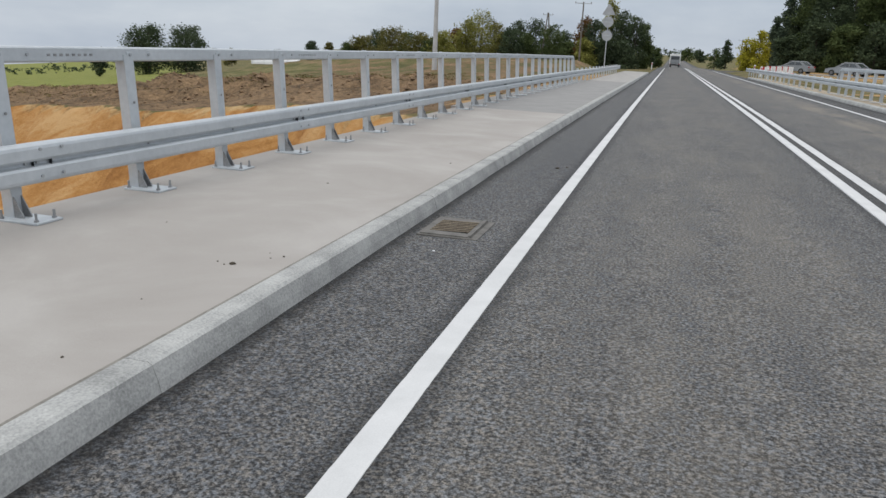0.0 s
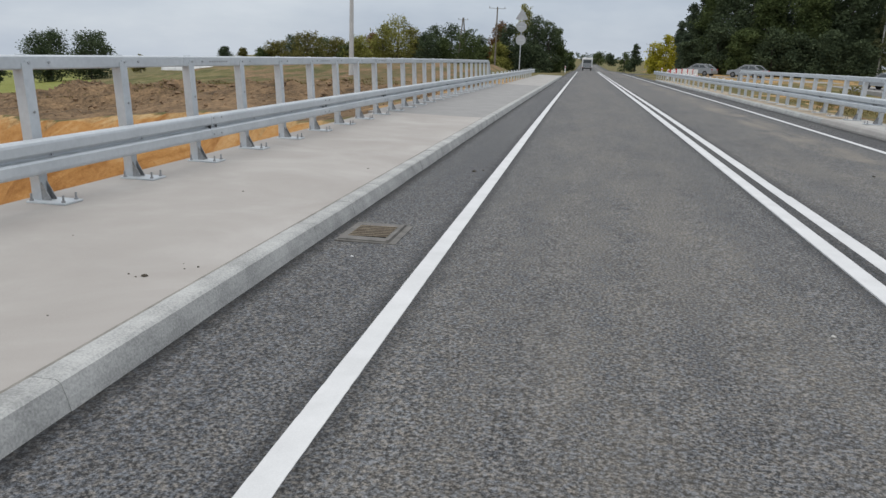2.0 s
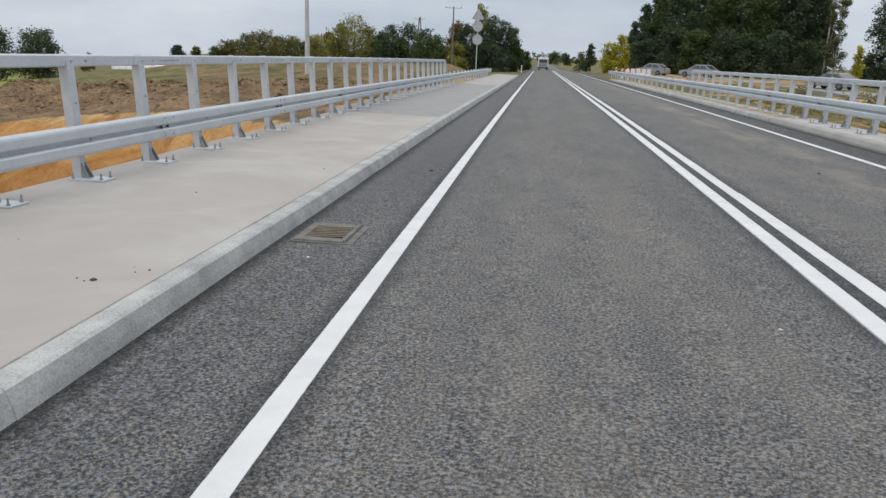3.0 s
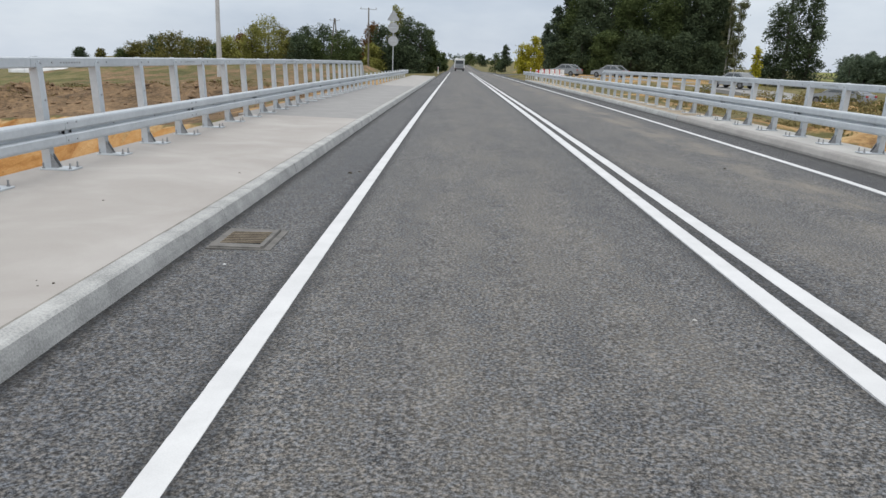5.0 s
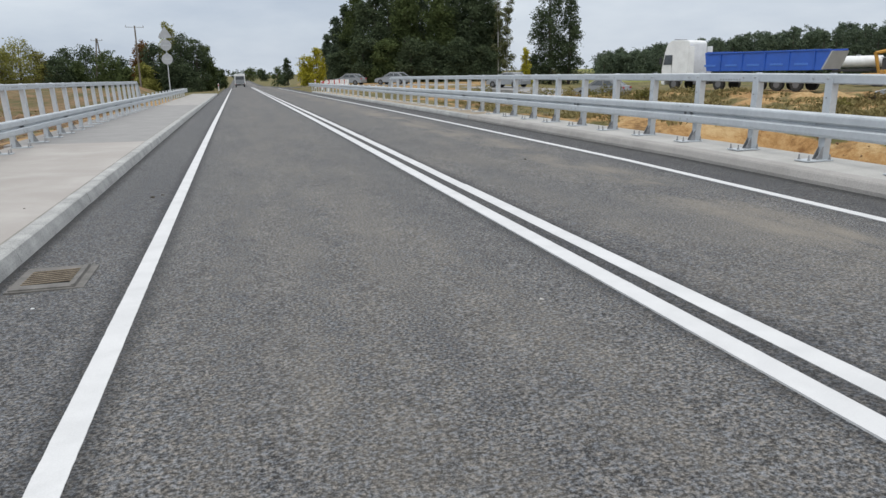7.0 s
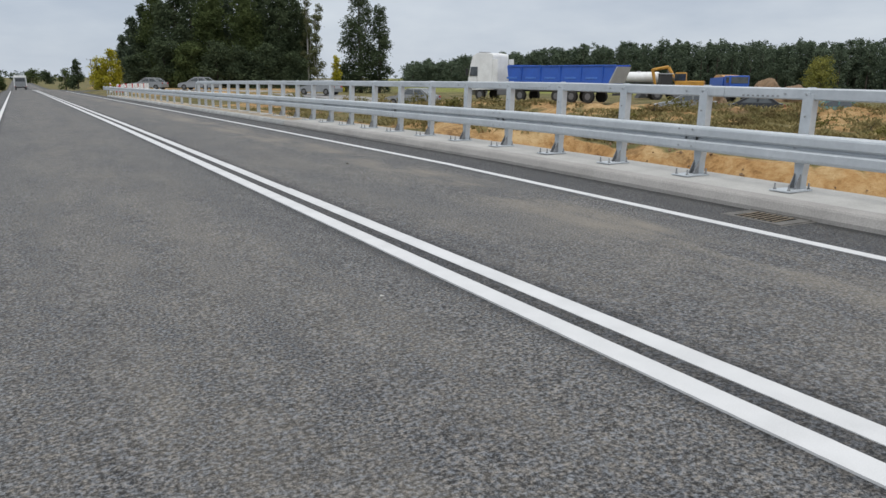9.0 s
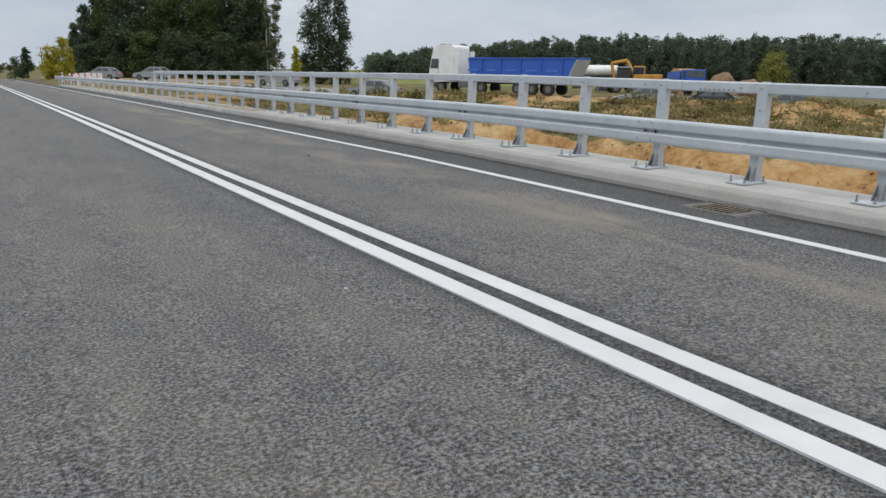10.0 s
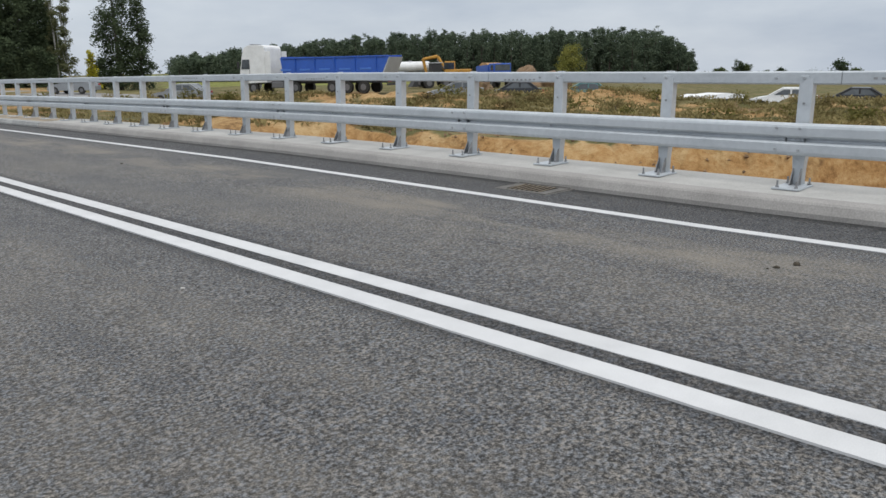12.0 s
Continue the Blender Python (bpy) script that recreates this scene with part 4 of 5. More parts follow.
# bushes before the pine wood and far trees past it
tree(61.2, 118, 1.95, 4.8, LEAF_LIME, "round", "yellow-green tree before the pine wood", n=2200, size=0.24, low=0.03, seed=160)
for i, (az, d, el, w) in enumerate([(72.6, 240, 0.45, 5.0), (73.9, 245, 1.05, 4.6), (74.6, 245, 0.8, 4.4), (77.0, 250, 0.5, 5.0), (79.2, 260, 0.25, 6.0), (81.0, 200, 1.1, 5.2), (82.0, 210, 0.4, 4.0), (75.8, 255, 0.3, 6.0)]):
    tree(az, d, el, w, LEAF_DARK if i % 2 else LEAF_GREEN, "round", "far dark tree on the edge of the plain", group="far trees", n=1100, size=0.42, low=0.05, seed=170 + i)


def pine_wood():
    """The wall of pines past the building ground."""
    rng = np.random.default_rng(5)
    leaf, bm = [], bmesh.new()
    az = 29.5
    while az < 70.4:
        for rank in range(3):
            d = 165 + 14 * rank + rng.uniform(-6, 6)
            el = np.interp(az, [29.5, 33, 38, 42, 50, 58, 65, 68.2, 69.6, 70.4], [0.9, 1.25, 1.75, 2.25, 2.6, 2.75, 3.0, 2.75, 2.1, 1.2]) + rng.normal() * 0.13 + 0.13 * math.sin(az * 1.9) + 0.09 * math.sin(az * 4.3 + 1) + 0.08 + 0.05 * rank
            x, y = polar(az + rng.uniform(-0.3, 0.3), d)
            z0 = -0.8 - dip(x, y)
            h = 1.36 + d * math.tan(radians(el)) - dip(x, y) - z0
            c, r = crown_lumps(rng, "pine", h, rng.uniform(3.6, 6.4), h * (0.15 if rank == 2 else 0.02))
            q = leaf_cloud(rng, c, r, 1500, 0.26)
            leaf.append(q + [x, y, z0])
            if rank == 0:
                limb(bm, [(x, y, z0 - 0.3), (x, y, z0 + h * 0.5), (x, y, z0 + h * 0.85)], 0.2, 0.05, 5)
        az += rng.uniform(0.25, 0.45)
    root = thing("pine_wood", Matrix.Identity(4), "dense wall of dark pines beyond the building ground", "forest", kind="stuff")
    placed("needles", quads_mesh("needles", np.concatenate(leaf), LEAF_PINE), root)
    part("trunks", bm, BARK, root)


pine_wood()


def far_hedges():
    """Low dark belts of trees on the horizon."""
    rng = np.random.default_rng(9)
    leaf = []
    for a0, a1, d, h in ((-58, -43, 210, 2.6), (71, 88, 420, 3.6), (-2, 6, 520, 5.0), (27, 33, 230, 3.2)):
        az = a0
        while az < a1:
            x, y = polar(az, d * rng.uniform(0.95, 1.05))
            hh = h * rng.uniform(0.6, 1.15)
            c, r = crown_lumps(rng, "bush", hh, hh * 2.0, 0.2)
            leaf.append(leaf_cloud(rng, c, r, 70, 0.5 * d / 300) + [x, y, -1.0 - dip(x, y)])
            az += math.degrees(h * 0.9 / d)
    return tagged(new("far_hedge", quads_mesh("far_hedge", np.concatenate(leaf), LEAF_DARK)), "low dark belt of trees on the horizon", "hedge", kind="stuff")


far_hedges()


def grass_stuff(name, label, spots, mat, blades, h):
    """Tufts of thin bent blades."""
    rng = np.random.default_rng(len(spots))
    pts = []
    for x, y, k in spots:
        z = height_at(x, y)
        n = blades
        a = rng.uniform(0, 2 * math.pi, n)
        base = np.stack([x + rng.normal(size=n) * 0.14 * k, y + rng.normal(size=n) * 0.14 * k, np.full(n, z - 0.03)], 1)
        hh = h * k * rng.uniform(0.5, 1.2, n)
        out = np.stack([np.cos(a), np.sin(a), np.zeros(n)], 1)
        side = np.stack([-np.sin(a), np.cos(a), np.zeros(n)], 1) * 0.034 * k
        tip = base + out * (hh * rng.uniform(0.4, 1.5, n))[:, None] + np.stack([np.zeros(n), np.zeros(n), hh], 1)
        mid = (base + tip) / 2 + np.stack([np.zeros(n), np.zeros(n), hh * 0.15], 1)
        pts.append(np.stack([base, mid - side, tip, mid + side], 1).reshape(-1, 3))
    return tagged(new(name, quads_mesh(name, np.concatenate(pts), mat)), label, "grass", kind="stuff")


def spots_right():
    rng = random.Random(3)
    out = []
    while len(out) < 8000:
        x, y = rng.uniform(13, 58), rng.uniform(-8, 62)
        d = math.hypot(x, y)
        if d > 60 or min(bank_line(x) - y, bank_side(y) - x) > -0.6 or x < 9.5 + 0.02 * y or (math.hypot(x, y) > 47):
            continue
        if rough_noise(x, y, 0.16, 2.0) + rng.uniform(-0.4, 0.4) < -0.05:
            continue
        out.append((*warp(x, y), rng.uniform(0.5, 1.7)))
    return out


def spots_left():
    rng = random.Random(4)
    out = []
    while len(out) < 1700:
        x, y = rng.uniform(-48, -6.5), rng.uniform(30, 50)
        if rough_noise(x, y, 0.13, 5.0) + rng.uniform(-0.4, 0.4) < (0.12 if y < 40 else -0.15):
            continue
        out.append((*warp(x, y), rng.uniform(0.5, 1.3)))
    return out


grass_stuff("dry_grass", "rough dry grass between bypass and sand pit", spots_right(), GRASS_TUFT, 11, 0.15)
grass_stuff("weeds", "weeds and grass on the soil heaps", spots_left(), LEAF_WEED, 7, 0.13)
for i, (az, d, w, h, leaf) in enumerate([(49.5, 40, 1.6, 0.55, LEAF_WEED), (51.5, 43, 2.2, 0.6, LEAF_OLIVE), (47.0, 36, 1.6, 0.4, LEAF_OLIVE), (56.0, 34, 1.6, 0.4, LEAF_WEED), (29.0, 46, 2.0, 0.6, LEAF_OLIVE),
                                         (33.0, 40, 1.8, 0.5, LEAF_OLIVE), (38.5, 34, 1.6, 0.45, LEAF_WEED), (66.0, 33, 1.8, 0.4, LEAF_OLIVE), (73.0, 30, 2.0, 0.5, LEAF_OLIVE), (79.0, 30, 2.0, 0.45, LEAF_WEED), (84.0, 27, 1.8, 0.5, LEAF_OLIVE), (25.0, 52, 2.0, 0.6, LEAF_OLIVE), (20.0, 60, 2.4, 0.7, LEAF_OLIVE)]):
    x, y = polar(az, d)
    tree(az, d, math.degrees(math.atan((height_at(x, y) + dip(x, y) + h - 1.36) / d)), w, leaf, "bush", "low weedy shrub in the dry grass", "shrub", "shrubs in the grass", low=0.05, n=420, size=0.09, seed=200 + i)


def shrub_belt():
    rnd = random.Random(21)
    for i in range(46):
        az, d = rnd.uniform(20, 88), rnd.uniform(36, 46)
        if az < 30:
            d = rnd.uniform(40, 62)
        x, y = polar(az, d)
        w, h = rnd.uniform(0.9, 2.4), rnd.uniform(0.25, 0.6)
        leaf, what = rnd.choice(((LEAF_OLIVE, "low olive weed bush in the dry grass"), (GRASS_TUFT, "tan clump of dry weeds in the grass"), (LEAF_WEED, "low brownish weed bush in the dry grass"), (GRASS_TUFT, "tan clump of dry weeds in the grass")))
        tree(az, d, math.degrees(math.atan((height_at(x, y) + dip(x, y) + h - 1.36) / d)), w, leaf, "bush", what, "shrub", "shrubs in the grass", low=0.05, n=420, size=0.075, seed=300 + i)


shrub_belt()


def soil_clods():
    """Loose lumps over the dug soil and along the lips of the pit."""
    rng = np.random.default_rng(12)
    verts, faces = [], []
    shape = np.array([(1, 0, 0), (-1, 0, 0), (0, 1, 0), (0, -1, 0), (0, 0, 1), (0, 0, -1)], float)
    tri = [(0, 2, 4), (2, 1, 4), (1, 3, 4), (3, 0, 4), (2, 0, 5), (1, 2, 5), (3, 1, 5), (0, 3, 5)]
    for k in range(3000):
        if k < 2400:
            x = rng.uniform(-45, -5.5)
            y = 33 - 0.12 * (x + 20) + rng.normal() * 4.2
            r = abs(rng.normal()) * 0.05 + 0.03
        else:
            x, y = rng.uniform(15.5, 24), rng.uniform(2, 19)
            r = abs(rng.normal()) * 0.03 + 0.02
        if y < bank_line(x) + 0.6 and x < 0:
            continue
        x, y = warp(x, y)
        z = height_at(x, y)
        b = len(verts)
        verts += (shape * rng.uniform(0.6, 1.3, (6, 1)) * r * [1.2, 1.2, 0.8] + rng.normal(size=(6, 3)) * r * 0.2 + [x, y, z + r * 0.2]).tolist()
        faces += [tuple(b + i for i in t) for t in tri]
    return tagged(new("soil_clods", mesh_of("soil_clods", verts, faces, HEAP)), "loose brown lumps of dug soil", "soil", kind="stuff")


HEAP = mottled("heaped_soil", (0.10, 0.066, 0.04), (0.28, 0.185, 0.108), 1.2, 9, 0.95, 0.7, 0.06)
soil_clods()


def polytunnel():
    x, y = polar(-31.8, 150)
    root = thing("polytunnel", pose(x, y, height_at(x, y) - 0.1, 0, 0, 30), "long low white polytunnel across the field", "polytunnel")
    bm = bmesh.new()
    arc = [(1.5 * math.cos(a), 1.55 * math.sin(a)) for a in np.linspace(0, math.pi, 13)]
    prism(bm, arc, -5.0, 5.0)
    bmesh.ops.rotate(bm, verts=bm.verts[:], cent=(0, 0, 0), matrix=Matrix.Rotation(radians(90), 3, "Z"))
    part("cover", bm, PLASTIC, root)
    for k in range(5):
        part("hoop", box(bmesh.new(), -4.8 + 2.4 * k, 0, 0.8, 0.06, 3.06, 1.55, 0.02), STEEL, root)


polytunnel()


# ---------------------------------------------------------------- poles and signs
def utility_pole(az, d, height, r, label, arms, mat, legs=False):
    x, y = polar(az, d)
    root = thing("utility_pole", pose(x, y, height_at(x, y) - 0.1, 0, 0, 20), label, "utility pole", "power line poles")
    bm = bmesh.new()
    if legs:
        tube(bm, (-0.75, 0, 0), (-0.05, 0, height), r, r * 0.7, 8)
        tube(bm, (0.75, 0, 0), (0.05, 0, height), r, r * 0.7, 8)
        box(bm, 0, 0, height * 0.45, 0.9, 0.12, 0.12)
    else:
        tube(bm, (0, 0, 0), (0, 0, height), r, r * 0.62, 12)
    part("pole", bm, mat, root)
    for z, w in arms:
        arm = part("crossarm", box(bmesh.new(), 0, 0.1, height - z, w, 0.09, 0.09, 0.01), STEEL, root)
        for s in (-0.46, 0.0, 0.46):
            part("insulator", tube(bmesh.new(), (s * w, 0.1, height - z + 0.04), (s * w, 0.1, height - z + 0.2), 0.05, 0.035, 8), WOOD, arm)
    return root


utility_pole(-19.05, 56, 7.3, 0.21, "pale concrete power pole behind the soil heaps", ((0.25, 1.2), (0.75, 0.9)), POLE_CONCRETE)
utility_pole(-9.96, 112, 8.0, 0.13, "dark two-legged timber power pole among trees", ((0.3, 1.6),), WOOD, True)
utility_pole(-7.24, 92, 8.4, 0.13, "slim power pole with a crossarm beside the trees", ((0.15, 2.2),), WOOD)
utility_pole(5.0, 160, 6.2, 0.12, "distant slim power pole by the road", ((0.15, 1.6),), WOOD)


def road_sign(x, y, label):
    root = thing("road_sign", pose(x, y, height_at(x, y) - 0.1), label, "road sign")
    part("post", tube(bmesh.new(), (0, 0, 0), (0, 0, 5.5), 0.034, seg=10), STEEL, root)
    for z in (3.2, 4.22):
        p = part("plate", tube(bmesh.new(), (0, -0.045, z), (0, -0.05, z), 0.40, seg=28), SIGN_BACK, root, "grey back of a round sign plate")
        part("clamp", box(bmesh.new(), 0, -0.055, z, 0.5, 0.02, 0.05, 0.004), STEEL, p)
    tri = bmesh.new()
    pts = [(-0.44, 4.75), (0.44, 4.75), (0.49, 4.81), (0.05, 5.54), (-0.05, 5.54), (-0.49, 4.81)]
    a, b = [tri.verts.new((px, -0.045, z)) for px, z in pts], [tri.verts.new((px, -0.05, z)) for px, z in pts]
    for i in range(6):
        tri.faces.new((a[i], a[(i + 1) % 6], b[(i + 1) % 6], b[i]))
    tri.faces.new(a)
    tri.faces.new(b[::-1])
    part("plate", tri, SIGN_BACK, root, "grey back of a triangular sign plate")
    return root


road_sign(-5.10, 61.9, "tall sign post with three plates seen from behind")


def marker_post(x, y, label):
    root = thing("marker_post", pose(x, y, max(height_at(x, y), crest(y) - 0.2)), label, "marker post", "marker posts")
    part("body", box(bmesh.new(), 0, 0, 0.5, 0.14, 0.05, 1.0, 0.02), WHITE, root)
    part("reflector", box(bmesh.new(), 0, -0.027, 0.78, 0.10, 0.012, 0.16, 0.003), RED, root, "red reflector")
    return root


for x, y in ((-2.6, 111), (8.3, 73.7), (8.6, 82), (9.0, 93), (8.2, 64.3)):
    marker_post(x, y, "white roadside marker post with a red reflector")


def barricade(x, y, turn):
    root = thing("barricade", pose(x, y, height_at(x, y) - 0.02, 0, 0, turn), "red and white plastic traffic barrier blocking the old lane", "traffic barrier", "row of traffic barriers")
    prof = [(-0.2, 0), (0.2, 0), (0.18, 0.15), (0.09, 0.26), (0.07, 0.8), (-0.07, 0.8), (-0.09, 0.26), (-0.18, 0.15)]
    for k in range(4):
        part("block", prism(bmesh.new(), prof, k * 0.36, k * 0.36 + 0.24), RED if k == 2 else WHITE, root, "red block" if k == 2 else "white block")
    part("base", box(bmesh.new(), 0, 0.66, 0.05, 0.46, 1.4, 0.1, 0.02), RED, root, "low red foot")
    return root


for i in range(5):
    barricade(9.9 + i * 0.75, 87.6 + i * 1.2, 30)


# ---------------------------------------------------------------- vehicles
def wheel(root, x, y, r, w, side):
    t = part("tyre", tube(bmesh.new(), (x, y - w / 2, r), (x, y + w / 2, r), r, seg=20), TYRE, root)
    part("rim", tube(bmesh.new(), (x, y + side * (w / 2 - 0.03), r), (x, y + side * (w / 2 + 0.012), r), r * 0.6, r * 0.52, seg=16), RIM, t)


def slab(bm, outline, y0, y1):
    """A side outline (x, z) drawn across the vehicle, narrower towards the top."""
    zs = [z for _, z in outline]
    lo, hi = min(zs), max(zs)

    def y_of(y, z):
        return y * (1 - 0.07 * (z - lo) / max(0.01, hi - lo))
    a = [bm.verts.new((x, y_of(y0, z), z)) for x, z in outline]
    b = [bm.verts.new((x, y_of(y1, z), z)) for x, z in outline]
    n = len(outline)
    for i in range(n):
        bm.faces.new((a[i], a[(i + 1) % n], b[(i + 1) % n], b[i]))
    bm.faces.new(a)
    bm.faces.new(b[::-1])
    return bm


def car(x, y, heading, paint, label, van=False, z=None):
    root = thing("van" if van else "car", pose(x, y, height_at(x, y) if z is None else z, 0, 0, heading), label, "van" if van else "car", "queue of vehicles")
    if van:
        body = [(-2.5, 0.35), (-2.5, 2.0), (-2.4, 2.15), (1.0, 2.15), (1.35, 1.95), (1.85, 1.2), (2.45, 0.98), (2.5, 0.35)]
        glass = [(0.6, 1.25), (0.62, 1.9), (1.22, 1.9), (1.70, 1.25)]
        wx = (-1.6, 1.6)
    else:
        body = [(-2.12, 0.30), (-2.16, 0.62), (-2.05, 0.92), (-1.55, 0.97), (0.85, 0.93), (1.75, 0.80), (2.1, 0.66), (2.14, 0.30)]
        glass = [(-1.72, 0.94), (-1.05, 1.40), (0.05, 1.43), (0.95, 0.92)]
        wx = (-1.32, 1.34)
    part("body", slab(bmesh.new(), body, -0.87, 0.87), paint, root)
    if van:
        part("window", slab(bmesh.new(), glass, -0.885, 0.885), GLASS, root, "dark window glass")
    else:
        part("cabin", slab(bmesh.new(), glass, -0.79, 0.79), paint, root)
        part("side_window", slab(bmesh.new(), [(-1.38, 0.985), (-0.97, 1.33), (0.0, 1.35), (0.62, 0.985)], -0.80, 0.80), GLASS, root, "dark side windows")
        part("windscreen", slab(bmesh.new(), [(-1.71, 0.975), (-1.10, 1.375), (0.10, 1.385), (0.93, 0.975)], -0.66, 0.66), GLASS, root, "sloping windscreen")
        part("roof", slab(bmesh.new(), [(-1.10, 1.385), (-1.0, 1.45), (0.0, 1.47), (0.12, 1.40)], -0.76, 0.76), paint, root)
        for s in (-1, 1):
            part("pillar", box(bmesh.new(), -0.45, s * 0.765, 1.18, 0.10, 0.05, 0.48), paint, root)
            for (x1, z1), (x2, z2) in (((-1.76, 0.93), (-1.05, 1.42)), ((0.98, 0.91), (0.06, 1.44))):
                part("pillar", tube(bmesh.new(), (x1, s * 0.79, z1), (x2, s * 0.735, z2), 0.05, seg=6), paint, root)
    for s in (-1, 1):
        part("headlight", box(bmesh.new(), body[-2][0] - 0.05, s * 0.62, 0.66, 0.14, 0.30, 0.12, 0.02), LAMP_GLASS, root, "clear headlight")
        part("tail_light", box(bmesh.new(), body[1][0] + 0.02, s * 0.66, 0.80, 0.08, 0.24, 0.14, 0.02), RED_LAMP, root, "red tail light")
        for w in wx:
            wheel(root, w, s * 0.78, 0.32, 0.2, s)
    part("bumper", box(bmesh.new(), body[-1][0] - 0.02, 0, 0.42, 0.14, 1.6, 0.2, 0.03), CHASSIS, root)
    return root


def bypass(s):
    """Points and headings along the temporary road round the bridge."""
    pts = [polar(a, d) for a, d in ((92, 53), (80, 51), (65, 50.3), (50, 50.3), (40, 50.8), (31, 53), (24, 66), (17, 78), (11, 88), (4.5, 104))]
    i = min(int(s), len(pts) - 2)
    f = s - i
    a, b = pts[i], pts[i + 1]
    return a[0] + (b[0] - a[0]) * f, a[1] + (b[1] - a[1]) * f, math.degrees(math.atan2(b[1] - a[1], b[0] - a[0]))


def bypass_road():
    verts, faces = [], []
    N = 72
    for k in range(N + 1):
        x, y, h = bypass(9 * k / N)
        hr = radians(h)
        for o in (-2.6, 2.6):
            verts.append((x - math.sin(hr) * o, y + math.cos(hr) * o, float(np.interp(k, [40, 48, 56, 64, 72], [-0.93, -0.46, -0.1, -0.1, -0.5])) - dip(x, y)))
        for o in (2.6, -2.6):
            verts.append((x - math.sin(hr) * o, y + math.cos(hr) * o, -1.7))
    for k in range(N):
        for i in range(4):
            j = (i + 1) % 4
            faces.append((k * 4 + i, k * 4 + j, k * 4 + 4 + j, k * 4 + 4 + i))
    ob = new("bypass_road", mesh_of("bypass_road", verts, faces, PAVE_GREY))
    return tagged(ob, "dusty grey temporary road round the bridge", "road", kind="structure")


bypass_road()
for az, d, head, paint, van, label in [
        (22.0, 69.5, 122, SILVER, False, "silver estate car queuing on the temporary road"), (29.6, 56, 125, SILVER, False, "silver car waiting on the temporary road"),
        (51.8, 50.3, 128, SILVER, False, "silver saloon on the temporary road"), (56.6, 50.6, 123, DARK_CAR, False, "dark car behind the silver saloon"), (62.2, 50.3, 118, TEAL, False, "pale teal hatchback on the temporary road"),
        (77.6, 51, 101, WHITE, False, "white car on the temporary road"), (82.2, 51.5, 97, DARK_CAR, False, "dark blue-black car on the temporary road"),
        (8.9, 92, 142, SILVER, False, "silver saloon where the temporary road leaves"), (12.5, 85.3, 140, SILVER, False, "silver car queuing where the temporary road leaves")]:
    x, y = polar(az, d)
    car(x, y, head + az * (1 - SPREAD), paint, label, van, -0.92 - dip(x, y) if az > 28 else float(np.interp(az, [5.4, 10, 17, 22, 24], [-0.42, -0.12, -0.09, -0.33, -0.44])))


def white_sheeting():
    x, y = polar(72.2, 50.5)
    root = thing("trailer", pose(x, y, -0.95 - dip(x, y), 0, 0, 162), "flat trailer under bright white sheeting on the temporary road", "trailer", "queue of vehicles")
    part("cover", slab(bmesh.new(), [(-2.4, 0.62), (-2.35, 0.85), (-0.8, 1.0), (0.4, 0.93), (1.2, 0.97), (2.1, 0.8), (2.2, 0.62)], -1.0, 1.0), PLASTIC, root)
    part("deck", box(bmesh.new(), 0, 0, 0.55, 4.4, 1.9, 0.14, 0.01), CHASSIS, root)
    for s in (-1, 1):
        for w in (-0.6, 0.3):
            wheel(root, w, s * 0.85, 0.3, 0.2, s)


white_sheeting()


